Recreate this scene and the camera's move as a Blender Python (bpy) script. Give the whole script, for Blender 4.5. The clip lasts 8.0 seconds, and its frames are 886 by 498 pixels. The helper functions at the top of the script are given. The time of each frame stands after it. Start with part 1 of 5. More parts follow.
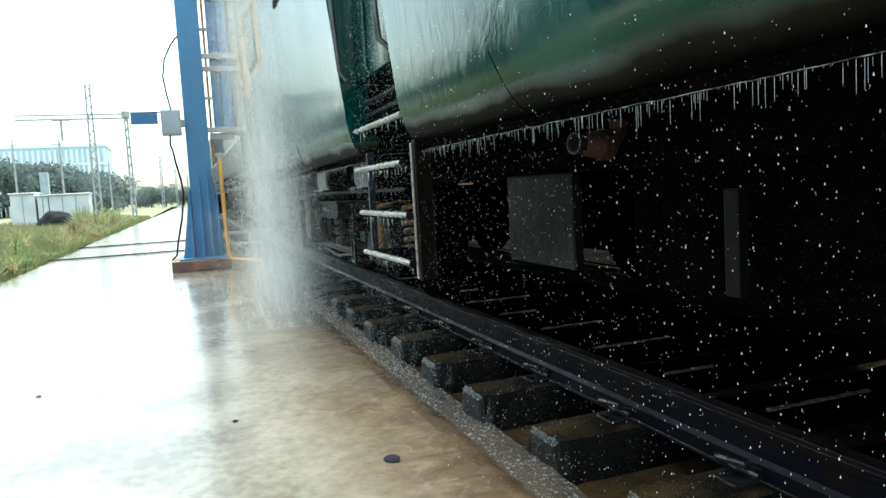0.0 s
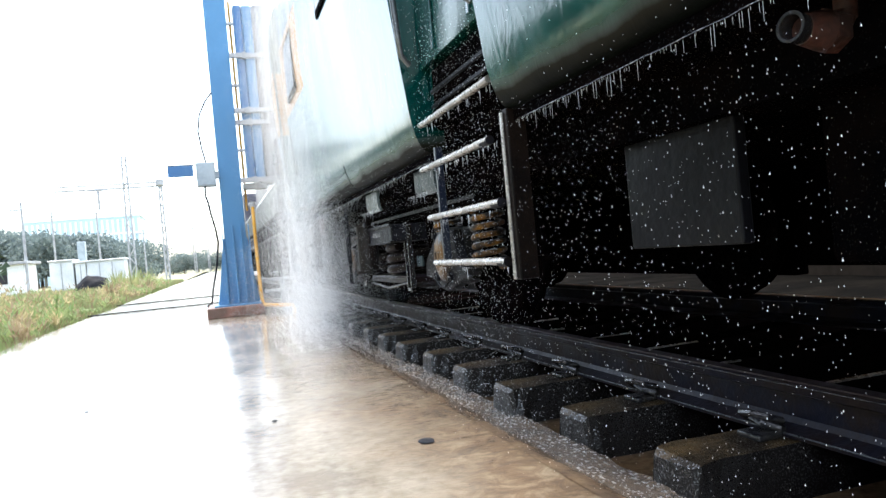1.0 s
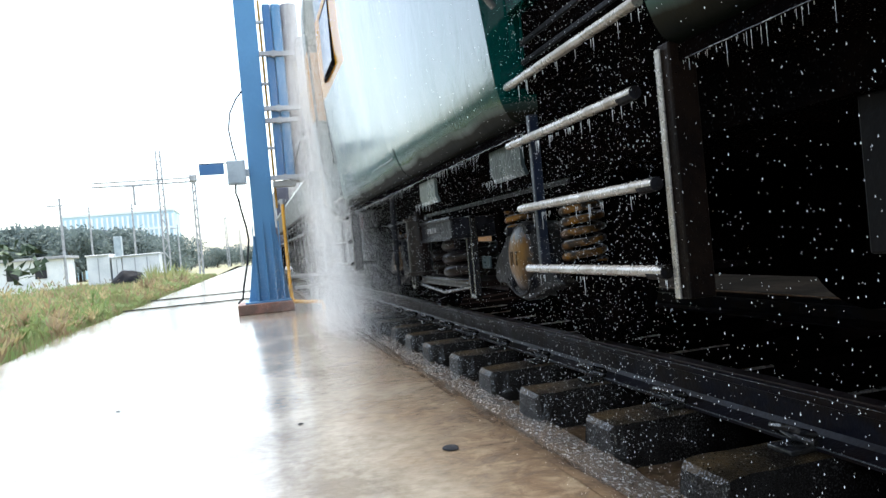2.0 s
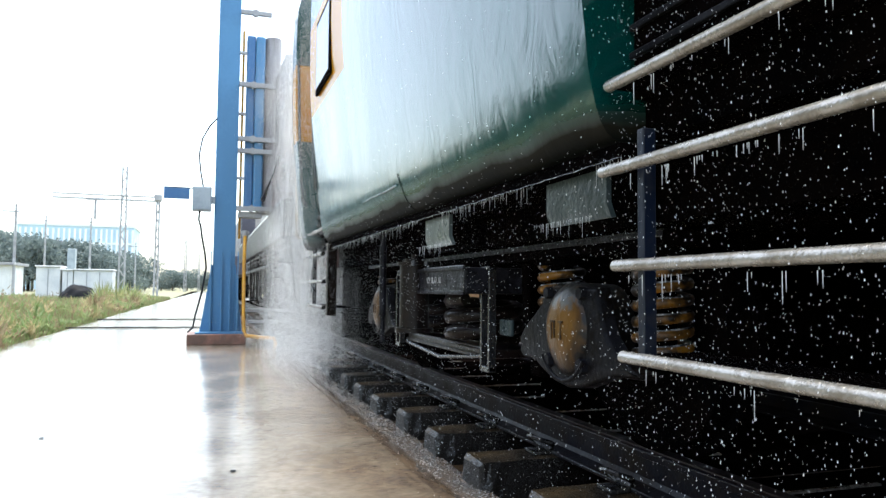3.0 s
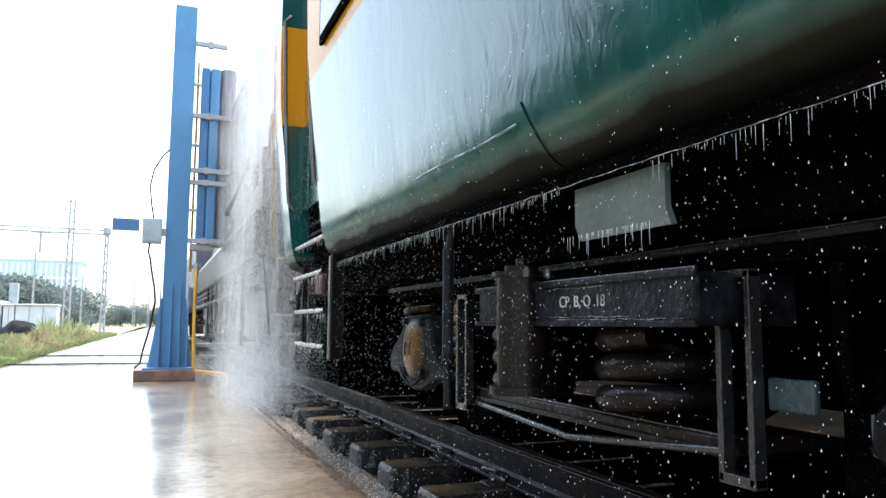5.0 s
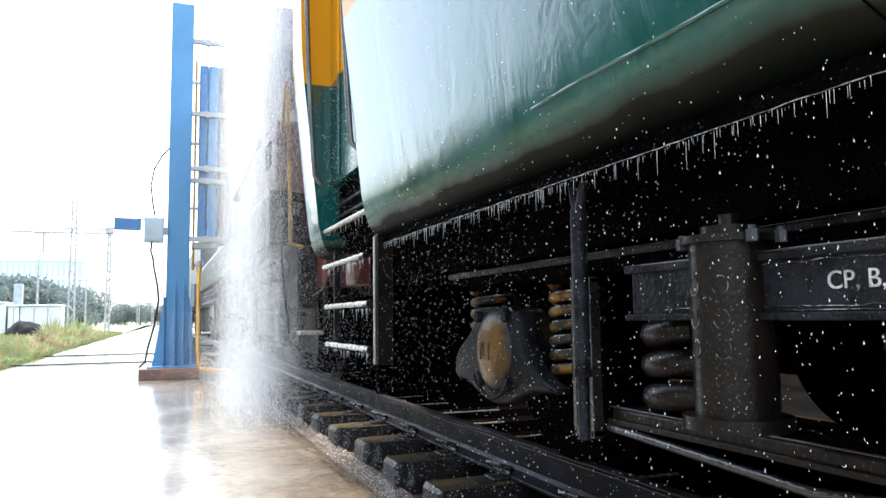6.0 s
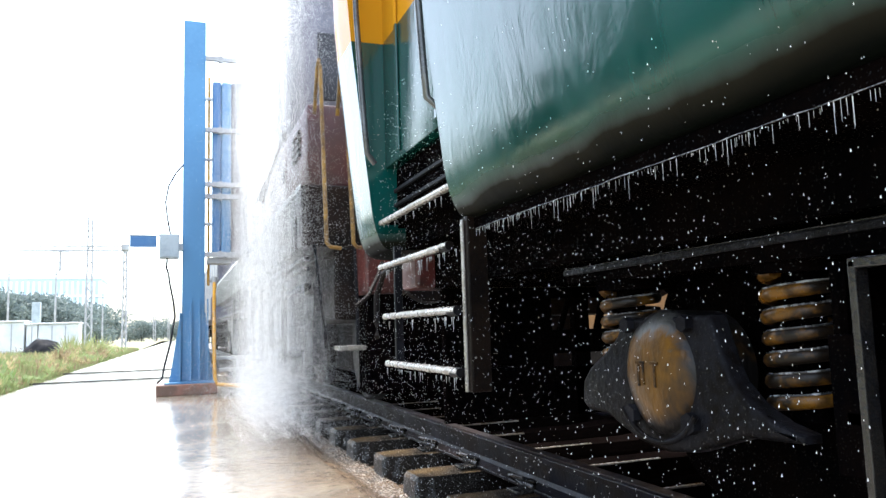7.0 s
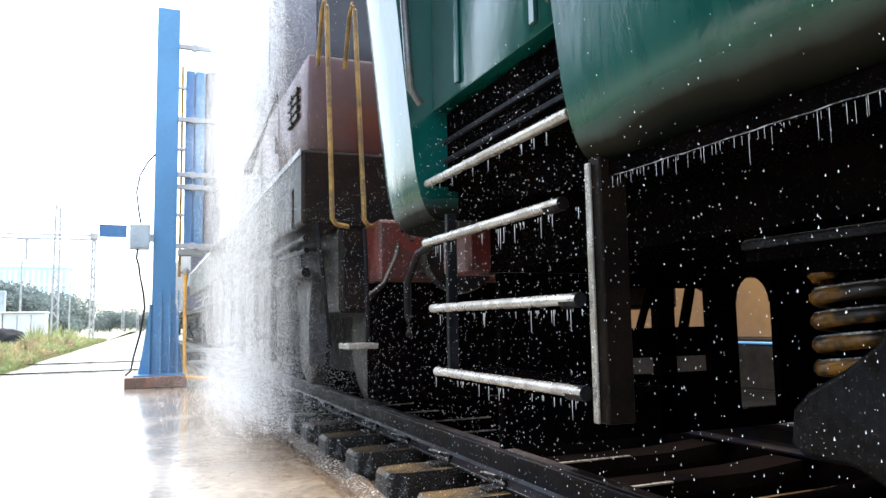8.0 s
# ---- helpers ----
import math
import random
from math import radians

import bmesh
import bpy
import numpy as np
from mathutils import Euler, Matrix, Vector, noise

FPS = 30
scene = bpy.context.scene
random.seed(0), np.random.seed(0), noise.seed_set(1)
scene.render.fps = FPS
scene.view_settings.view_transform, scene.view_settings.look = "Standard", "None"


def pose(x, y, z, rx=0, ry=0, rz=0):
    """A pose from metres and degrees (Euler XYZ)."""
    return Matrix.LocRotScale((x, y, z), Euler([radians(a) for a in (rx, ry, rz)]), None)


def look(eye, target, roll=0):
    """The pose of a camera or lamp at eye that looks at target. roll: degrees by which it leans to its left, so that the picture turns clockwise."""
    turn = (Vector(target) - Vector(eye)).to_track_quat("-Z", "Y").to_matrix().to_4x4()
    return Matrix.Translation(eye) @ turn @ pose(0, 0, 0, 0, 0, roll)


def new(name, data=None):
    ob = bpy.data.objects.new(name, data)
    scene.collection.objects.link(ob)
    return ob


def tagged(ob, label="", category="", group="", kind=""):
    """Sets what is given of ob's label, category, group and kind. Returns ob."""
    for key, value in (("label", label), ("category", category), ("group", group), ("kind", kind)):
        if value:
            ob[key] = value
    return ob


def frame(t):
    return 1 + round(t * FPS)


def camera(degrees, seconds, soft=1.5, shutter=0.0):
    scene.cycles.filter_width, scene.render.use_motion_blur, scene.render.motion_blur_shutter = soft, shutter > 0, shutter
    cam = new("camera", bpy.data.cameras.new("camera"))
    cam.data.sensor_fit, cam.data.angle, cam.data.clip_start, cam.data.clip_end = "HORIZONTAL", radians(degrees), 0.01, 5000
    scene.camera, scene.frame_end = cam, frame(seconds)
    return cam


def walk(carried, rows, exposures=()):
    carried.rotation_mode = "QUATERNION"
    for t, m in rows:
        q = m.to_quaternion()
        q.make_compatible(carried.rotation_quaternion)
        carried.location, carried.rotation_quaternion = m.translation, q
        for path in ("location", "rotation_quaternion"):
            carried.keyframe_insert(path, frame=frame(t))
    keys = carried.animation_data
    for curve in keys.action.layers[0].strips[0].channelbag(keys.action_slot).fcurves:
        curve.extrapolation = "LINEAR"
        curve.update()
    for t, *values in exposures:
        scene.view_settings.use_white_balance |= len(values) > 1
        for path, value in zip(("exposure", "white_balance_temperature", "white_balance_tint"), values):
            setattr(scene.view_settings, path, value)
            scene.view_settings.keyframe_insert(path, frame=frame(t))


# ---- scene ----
cam = camera(62.93, 8.0)
EXPO = [(0.0, 2.15, 6550, -9), (0.5, 2.6, 6550, 7), (1.0, 2.7, 6550, 7), (1.5, 2.25, 6500, 6), (3.0, 2.3, 6500, 5), (4.5, 2.35, 6450, 5), (6.0, 2.8, 6500, 6), (8.0, 2.8, 6550, 8)]
PATH = [
(0, pose(0.012, 0.085, 0.997, 85.04, 3.30, -19.75)),
    (0.5, pose(-0.043, -0.081, 0.710, 86.26, 1.54, -21.52)),
    (1, pose(-0.051, -0.060, 0.739, 89.81, 5.24, -17.57)),
    (1.5, pose(-0.026, -0.059, 0.774, 86.14, 5.77, -16.15)),
    (1.7, pose(-0.026, -0.059, 0.774, 87.46, 6.23, -15.63)),
    (2.8, pose(0.004, 0.003, 0.818, 92.28, -0.69, -16.78)),
    (3, pose(0.004, 0.003, 0.818, 93.22, -0.56, -18.27)),
    (3.5, pose(-0.004, -0.010, 0.821, 95.40, 2.04, -17.09)),
    (4, pose(0.012, -0.002, 0.805, 95.56, 0.20, -18.63)),
    (4.5, pose(0.014, 0.009, 0.795, 95.86, -0.95, -20.56)),
    (4.7, pose(0.014, 0.009, 0.795, 96.20, -0.72, -21.08)),
    (5.8, pose(0.025, 0.004, 0.809, 95.28, 0.04, -22.61)),
    (6, pose(0.025, 0.004, 0.809, 95.41, 0.71, -21.41)),
    (6.5, pose(0.020, 0.007, 0.805, 94.40, 1.27, -20.73)),
    (7, pose(0.018, 0.035, 0.817, 96.25, 1.76, -20.27)),
    (7.5, pose(0.011, 0.026, 0.811, 95.07, 0.82, -20.55)),
    (8, pose(0.011, 0.042, 0.832, 95.74, 1.05, -22.41)),
]
walk(cam, PATH, exposures=EXPO)
TRAIN = [(0, 6.955), (0.5, 6.559), (1, 6.166), (1.5, 5.750), (3, 4.471), (3.5, 4.029), (4, 3.579), (4.5, 3.146), (6, 1.801), (6.5, 1.359), (7, 0.913), (7.5, 0.460), (8, -0.000)]


# ---- light ----
world = bpy.data.worlds.new("world")
scene.world = world
world.use_nodes = True
wn = world.node_tree.nodes
sky = wn.new("ShaderNodeTexSky")
sky.sky_type = "NISHITA"
sky.sun_disc = False
sky.sun_elevation = radians(80)
sky.sun_rotation = radians(20)
sky.dust_density = 3.0
sky.air_density = 1.0
sky.ozone_density = 1.0
veil = wn.new("ShaderNodeHueSaturation")
veil.inputs["Saturation"].default_value = 0.68
world.node_tree.links.new(sky.outputs[0], veil.inputs["Color"])
world.node_tree.links.new(veil.outputs[0], wn["Background"].inputs[0])
wn["Background"].inputs[1].default_value = 0.15
sun = new("sun", bpy.data.lights.new("sun", "SUN"))
sun.data.energy = 1.0
sun.data.angle = radians(14)
sun.data.color = (1.0, 0.95, 0.87)
sun.matrix_basis = look((0, 0, 0), (0.05, -0.2, -0.98))


# ---- helpers of this scene ----
def mat(name, base, rough=0.6, metal=0.0, second=None, scale=4.0, fine=60.0, bump=0.15, coat=0.0,
        stretch=(1, 1, 1), rough2=None, mix=(0.4, 0.62), dist=0.01, spec=0.5, sparkle=0.0, reach=(0.64, 0.74)):
    """A noise-mixed surface: two colours at a large and a fine scale, with relief and uneven gloss."""
    m = bpy.data.materials.new(name)
    m.use_nodes = True
    nt = m.node_tree
    b = nt.nodes["Principled BSDF"]
    co = nt.nodes.new("ShaderNodeTexCoord")
    mp = nt.nodes.new("ShaderNodeMapping")
    mp.inputs["Scale"].default_value = stretch
    nt.links.new(co.outputs["Object"], mp.inputs[0])
    n1 = nt.nodes.new("ShaderNodeTexNoise")
    n1.inputs["Scale"].default_value = scale
    n1.inputs["Detail"].default_value = 6
    n2 = nt.nodes.new("ShaderNodeTexNoise")
    n2.inputs["Scale"].default_value = fine
    n2.inputs["Detail"].default_value = 3
    for n in (n1, n2):
        nt.links.new(mp.outputs[0], n.inputs["Vector"])
    add = nt.nodes.new("ShaderNodeMath")
    add.operation = "MULTIPLY_ADD"
    nt.links.new(n2.outputs[0], add.inputs[0])
    add.inputs[1].default_value = 0.35
    sub = nt.nodes.new("ShaderNodeMath")
    sub.operation = "SUBTRACT"
    nt.links.new(n1.outputs[0], sub.inputs[0])
    sub.inputs[1].default_value = 0.17
    nt.links.new(sub.outputs[0], add.inputs[2])
    rp = nt.nodes.new("ShaderNodeMapRange")
    rp.inputs[1].default_value, rp.inputs[2].default_value = mix
    nt.links.new(add.outputs[0], rp.inputs[0])
    cm = nt.nodes.new("ShaderNodeMix")
    cm.data_type = "RGBA"
    second = second or tuple(c * 0.6 for c in base)
    cm.inputs[6].default_value = (*base, 1)
    cm.inputs[7].default_value = (*second, 1)
    nt.links.new(rp.outputs[0], cm.inputs[0])
    nt.links.new(cm.outputs[2], b.inputs["Base Color"])
    rr = nt.nodes.new("ShaderNodeMapRange")
    rr.inputs[3].default_value = rough
    rr.inputs[4].default_value = rough2 if rough2 is not None else min(1, rough * 1.5)
    nt.links.new(rp.outputs[0], rr.inputs[0])
    nt.links.new(rr.outputs[0], b.inputs["Roughness"])
    b.inputs["Metallic"].default_value = metal
    b.inputs["Specular IOR Level"].default_value = spec
    b.inputs["Coat Weight"].default_value = coat
    b.inputs["Coat Roughness"].default_value = 0.08
    if sparkle:
        n3 = nt.nodes.new("ShaderNodeTexNoise")
        n3.inputs["Scale"].default_value = 170
        n3.inputs["Detail"].default_value = 2
        nt.links.new(co.outputs["Object"], n3.inputs["Vector"])
        sr = nt.nodes.new("ShaderNodeMapRange")
        sr.inputs[1].default_value, sr.inputs[2].default_value = reach
        sr.inputs[3].default_value, sr.inputs[4].default_value = spec, sparkle
        nt.links.new(n3.outputs[0], sr.inputs[0])
        nt.links.new(sr.outputs[0], b.inputs["Specular IOR Level"])
        r3 = nt.nodes.new("ShaderNodeMapRange")
        r3.inputs[1].default_value, r3.inputs[2].default_value = reach
        r3.inputs[3].default_value, r3.inputs[4].default_value = rough, 0.15
        nt.links.new(n3.outputs[0], r3.inputs[0])
        nt.links.new(r3.outputs[0], b.inputs["Roughness"])
    if bump:
        bp = nt.nodes.new("ShaderNodeBump")
        bp.inputs["Strength"].default_value = bump
        bp.inputs["Distance"].default_value = dist
        nt.links.new(add.outputs[0], bp.inputs["Height"])
        nt.links.new(bp.outputs[0], b.inputs["Normal"])
    return m


def coach_paint():
    """Wet green coach paint: grey-brown grime along the sill, darkest at its lower edge, a yellow band at the cab,
    run-off streaks.
    """
    m = mat("coach_green_paint", (0.0011, 0.038, 0.033), 0.12, 0, (0.0022, 0.056, 0.049), 1.5, 11, 0.05, 0.0,
            (1.7, 1.7, 0.3), 0.2, dist=0.012)
    for n in m.node_tree.nodes:
        if n.bl_idname == "ShaderNodeTexNoise":
            n.inputs["Distortion"].default_value = 0.7
    nt = m.node_tree
    b = nt.nodes["Principled BSDF"]
    old = b.inputs["Base Color"].links[0].from_socket
    co = nt.nodes.new("ShaderNodeTexCoord")
    sp = nt.nodes.new("ShaderNodeSeparateXYZ")
    nt.links.new(co.outputs["Object"], sp.inputs[0])
    ns = nt.nodes.new("ShaderNodeTexNoise")
    ns.inputs["Scale"].default_value = 2.5
    ns.inputs["Detail"].default_value = 5
    nt.links.new(co.outputs["Object"], ns.inputs["Vector"])
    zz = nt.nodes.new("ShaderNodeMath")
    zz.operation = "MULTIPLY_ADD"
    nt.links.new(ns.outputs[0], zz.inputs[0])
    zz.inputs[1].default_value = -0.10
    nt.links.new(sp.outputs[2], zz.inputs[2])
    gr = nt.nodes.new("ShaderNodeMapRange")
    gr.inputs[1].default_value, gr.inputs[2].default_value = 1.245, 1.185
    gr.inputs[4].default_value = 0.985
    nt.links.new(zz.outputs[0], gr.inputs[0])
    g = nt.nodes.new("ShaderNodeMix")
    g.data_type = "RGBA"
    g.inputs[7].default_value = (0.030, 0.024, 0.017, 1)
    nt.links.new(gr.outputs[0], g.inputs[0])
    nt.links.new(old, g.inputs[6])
    # colour runs to near black towards the lower edge of the sill
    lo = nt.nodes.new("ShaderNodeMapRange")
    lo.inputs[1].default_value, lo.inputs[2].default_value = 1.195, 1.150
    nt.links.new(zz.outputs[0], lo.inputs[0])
    sill_dark = nt.nodes.new("ShaderNodeMix")
    sill_dark.data_type = "RGBA"
    sill_dark.inputs[6].default_value = (0.0155, 0.0135, 0.0092, 1)
    sill_dark.inputs[7].default_value = (0.0022, 0.0026, 0.0022, 1)
    nt.links.new(lo.outputs[0], sill_dark.inputs[0])
    nt.links.new(sill_dark.outputs[2], g.inputs[7])

    def step(sock, at, op):
        n = nt.nodes.new("ShaderNodeMath")
        n.operation = op
        nt.links.new(sock, n.inputs[0])
        n.inputs[1].default_value = at
        return n.outputs[0]

    def times(a, c):
        n = nt.nodes.new("ShaderNodeMath")
        n.operation = "MULTIPLY"
        nt.links.new(a, n.inputs[0])
        nt.links.new(c, n.inputs[1])
        return n.outputs[0]
    # uneven sheet of water over the paint
    mw = nt.nodes.new("ShaderNodeMapping")
    mw.inputs["Scale"].default_value = (1, 1, 0.55)
    nt.links.new(co.outputs["Object"], mw.inputs[0])
    nw = nt.nodes.new("ShaderNodeTexNoise")
    nw.inputs["Scale"].default_value = 5.5
    nw.inputs["Detail"].default_value = 7
    nw.inputs["Roughness"].default_value = 0.6
    nw.inputs["Distortion"].default_value = 1.8
    nt.links.new(mw.outputs[0], nw.inputs["Vector"])
    bw = nt.nodes.new("ShaderNodeBump")
    bw.inputs["Strength"].default_value = 0.17
    bw.inputs["Distance"].default_value = 0.012
    nt.links.new(nw.outputs[0], bw.inputs["Height"])
    nt.links.new(b.inputs["Normal"].links[0].from_socket, bw.inputs["Normal"])
    nt.links.new(bw.outputs[0], b.inputs["Normal"])
    band = times(times(step(sp.outputs[2], 2.21, "GREATER_THAN"), step(sp.outputs[2], 2.94, "LESS_THAN")),
                 step(sp.outputs[1], 0.0, "GREATER_THAN"))
    y = nt.nodes.new("ShaderNodeMix")
    y.data_type = "RGBA"
    y.inputs[7].default_value = (0.50, 0.235, 0.015, 1)
    rin = b.inputs["Roughness"].links[0].from_socket
    rm = nt.nodes.new("ShaderNodeMix")
    rm.inputs[3].default_value = 0.5
    nt.links.new(gr.outputs[0], rm.inputs[0])
    nt.links.new(rin, rm.inputs[2])
    nt.links.new(rm.outputs[0], b.inputs["Roughness"])
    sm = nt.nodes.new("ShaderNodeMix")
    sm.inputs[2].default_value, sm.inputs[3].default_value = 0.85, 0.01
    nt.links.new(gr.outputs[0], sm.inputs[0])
    sy = nt.nodes.new("ShaderNodeMix")
    sy.inputs[3].default_value = 0.06
    nt.links.new(band, sy.inputs[0])
    nt.links.new(sm.outputs[0], sy.inputs[2])
    nt.links.new(sy.outputs[0], b.inputs["Specular IOR Level"])
    nt.links.new(band, y.inputs[0])
    nt.links.new(g.outputs[2], y.inputs[6])
    nt.links.new(y.outputs[2], b.inputs["Base Color"])
    return m


def axle_box_paint():
    """Ochre paint, rubbed to bare silver over the top, greasy black round the rim and in runs."""
    m = mat("axle_box_paint", (0.125, 0.058, 0.007), 0.3, 0, (0.045, 0.024, 0.008), 9, 60, 0.7, spec=0.2, mix=(0.42, 0.72), stretch=(1, 1, 0.5))
    nt = m.node_tree
    b = nt.nodes["Principled BSDF"]
    co = nt.nodes.new("ShaderNodeTexCoord")
    sp = nt.nodes.new("ShaderNodeSeparateXYZ")
    nt.links.new(co.outputs["Generated"], sp.inputs[0])
    ns = nt.nodes.new("ShaderNodeTexNoise")
    ns.inputs["Scale"].default_value = 14
    ns.inputs["Detail"].default_value = 6
    ns.inputs["Distortion"].default_value = 1.0
    nt.links.new(co.outputs["Object"], ns.inputs["Vector"])

    def lay(value, weight, lo, hi, colour):
        ad = nt.nodes.new("ShaderNodeMath")
        ad.operation = "MULTIPLY_ADD"
        nt.links.new(ns.outputs[0], ad.inputs[0])
        ad.inputs[1].default_value = weight
        nt.links.new(value, ad.inputs[2])
        rg = nt.nodes.new("ShaderNodeMapRange")
        rg.inputs[1].default_value, rg.inputs[2].default_value = lo, hi
        nt.links.new(ad.outputs[0], rg.inputs[0])
        mx = nt.nodes.new("ShaderNodeMix")
        mx.data_type = "RGBA"
        mx.inputs[7].default_value = (*colour, 1)
        nt.links.new(rg.outputs[0], mx.inputs[0])
        nt.links.new(b.inputs["Base Color"].links[0].from_socket, mx.inputs[6])
        nt.links.new(mx.outputs[2], b.inputs["Base Color"])
    lay(sp.outputs[2], 0.85, 1.17, 1.30, (0.105, 0.105, 0.098))
    off = nt.nodes.new("ShaderNodeVectorMath")
    off.operation = "DISTANCE"
    fl = nt.nodes.new("ShaderNodeCombineXYZ")
    nt.links.new(sp.outputs[1], fl.inputs[1])
    nt.links.new(sp.outputs[2], fl.inputs[2])
    nt.links.new(fl.outputs[0], off.inputs[0])
    off.inputs[1].default_value = (0, 0.5, 0.56)
    lay(off.outputs["Value"], 0.3, 0.43, 0.60, (0.012, 0.011, 0.011))
    return m


def mud_stain(m):
    """Brown mud washed off the trains over the concrete beside the gutter."""
    nt = m.node_tree
    b = nt.nodes["Principled BSDF"]
    old = b.inputs["Base Color"].links[0].from_socket
    co = nt.nodes.new("ShaderNodeTexCoord")
    sp = nt.nodes.new("ShaderNodeSeparateXYZ")
    nt.links.new(co.outputs["Object"], sp.inputs[0])
    ns = nt.nodes.new("ShaderNodeTexNoise")
    ns.inputs["Scale"].default_value = 1.7
    ns.inputs["Detail"].default_value = 7
    nt.links.new(co.outputs["Object"], ns.inputs["Vector"])
    ad = nt.nodes.new("ShaderNodeMath")
    ad.operation = "MULTIPLY_ADD"
    nt.links.new(ns.outputs[0], ad.inputs[0])
    ad.inputs[1].default_value = 1.3
    nt.links.new(sp.outputs[0], ad.inputs[2])
    rg = nt.nodes.new("ShaderNodeMapRange")
    rg.inputs[1].default_value, rg.inputs[2].default_value = 0.92, 1.55
    nt.links.new(ad.outputs[0], rg.inputs[0])
    mx = nt.nodes.new("ShaderNodeMix")
    mx.data_type = "RGBA"
    mx.inputs[7].default_value = (0.088, 0.051, 0.018, 1)
    nt.links.new(rg.outputs[0], mx.inputs[0])
    nt.links.new(old, mx.inputs[6])
    # darker purple-brown patches and paler silt within the mud
    n4 = nt.nodes.new("ShaderNodeTexNoise")
    n4.inputs["Scale"].default_value = 8
    n4.inputs["Detail"].default_value = 8
    n4.inputs["Roughness"].default_value = 0.72
    n4.inputs["Distortion"].default_value = 0.8
    nt.links.new(co.outputs["Object"], n4.inputs["Vector"])
    cr = nt.nodes.new("ShaderNodeValToRGB")
    cr.color_ramp.elements[0].position, cr.color_ramp.elements[0].color = 0.36, (0.050, 0.031, 0.019, 1)
    cr.color_ramp.elements[1].position, cr.color_ramp.elements[1].color = 0.66, (0.235, 0.185, 0.125, 1)
    e = cr.color_ramp.elements.new(0.50)
    e.color = (0.120, 0.076, 0.040, 1)
    nt.links.new(n4.outputs[0], cr.inputs[0])
    nt.links.new(cr.outputs[0], mx.inputs[7])
    nt.links.new(mx.outputs[2], b.inputs["Base Color"])
    # thin sheet of running water on top: ripples in the gloss
    mp = nt.nodes.new("ShaderNodeMapping")
    mp.inputs["Scale"].default_value = (1.0, 1.6, 1)
    nt.links.new(co.outputs["Object"], mp.inputs[0])
    n5 = nt.nodes.new("ShaderNodeTexNoise")
    n5.inputs["Scale"].default_value = 13
    n5.inputs["Detail"].default_value = 4
    n5.inputs["Distortion"].default_value = 1.2
    nt.links.new(mp.outputs[0], n5.inputs["Vector"])
    bp = nt.nodes.new("ShaderNodeBump")
    bp.inputs["Strength"].default_value = 0.35
    bp.inputs["Distance"].default_value = 0.006
    nt.links.new(n5.outputs[0], bp.inputs["Height"])
    nt.links.new(bp.outputs[0], b.inputs["Coat Normal"])


def sleeper_shade(m):
    """Shade under the train, painted near black over the sleepers between and round the rails."""
    nt = m.node_tree
    b = nt.nodes["Principled BSDF"]
    old = b.inputs["Base Color"].links[0].from_socket
    co = nt.nodes.new("ShaderNodeTexCoord")
    sp = nt.nodes.new("ShaderNodeSeparateXYZ")
    nt.links.new(co.outputs["Object"], sp.inputs[0])
    ns = nt.nodes.new("ShaderNodeTexNoise")
    ns.inputs["Scale"].default_value = 6
    nt.links.new(co.outputs["Object"], ns.inputs["Vector"])
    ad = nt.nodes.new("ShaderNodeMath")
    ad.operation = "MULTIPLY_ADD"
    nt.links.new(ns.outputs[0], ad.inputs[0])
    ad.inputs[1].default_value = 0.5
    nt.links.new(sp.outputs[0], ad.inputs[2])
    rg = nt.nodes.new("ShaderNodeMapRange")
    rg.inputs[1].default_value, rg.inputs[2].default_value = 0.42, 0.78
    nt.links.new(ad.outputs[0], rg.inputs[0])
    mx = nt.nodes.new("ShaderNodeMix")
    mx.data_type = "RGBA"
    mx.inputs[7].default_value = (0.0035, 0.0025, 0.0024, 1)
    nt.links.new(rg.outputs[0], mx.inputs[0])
    # silt colour stays on the flat tops; the sides are painted dark for shade
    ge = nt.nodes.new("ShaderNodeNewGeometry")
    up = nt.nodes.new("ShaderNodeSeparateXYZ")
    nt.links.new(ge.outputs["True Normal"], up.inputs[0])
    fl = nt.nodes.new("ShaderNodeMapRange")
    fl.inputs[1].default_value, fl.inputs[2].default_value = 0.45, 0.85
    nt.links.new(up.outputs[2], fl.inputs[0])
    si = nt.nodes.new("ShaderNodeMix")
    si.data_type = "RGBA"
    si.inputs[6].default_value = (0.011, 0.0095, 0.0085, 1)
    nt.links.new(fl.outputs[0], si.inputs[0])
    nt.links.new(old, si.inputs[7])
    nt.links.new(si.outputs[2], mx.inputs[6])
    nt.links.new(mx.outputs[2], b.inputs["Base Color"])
    ro = nt.nodes.new("ShaderNodeMix")
    ro.inputs[3].default_value = 0.95
    nt.links.new(rg.outputs[0], ro.inputs[0])
    nt.links.new(b.inputs["Roughness"].links[0].from_socket, ro.inputs[2])
    nt.links.new(ro.outputs[0], b.inputs["Roughness"])
    so = nt.nodes.new("ShaderNodeMix")
    so.inputs[3].default_value = 0.0
    nt.links.new(rg.outputs[0], so.inputs[0])
    nt.links.new(b.inputs["Specular IOR Level"].links[0].from_socket, so.inputs[2])
    nt.links.new(so.outputs[0], b.inputs["Specular IOR Level"])


def water_mat(name, base, rough, scale, bump, foam=None, mix=(0.5, 0.6), stretch=(1, 1, 1)):
    return mat(name, base, rough, 0, foam, scale, scale * 6, bump, 0.5, stretch, 0.5, mix, 0.02)


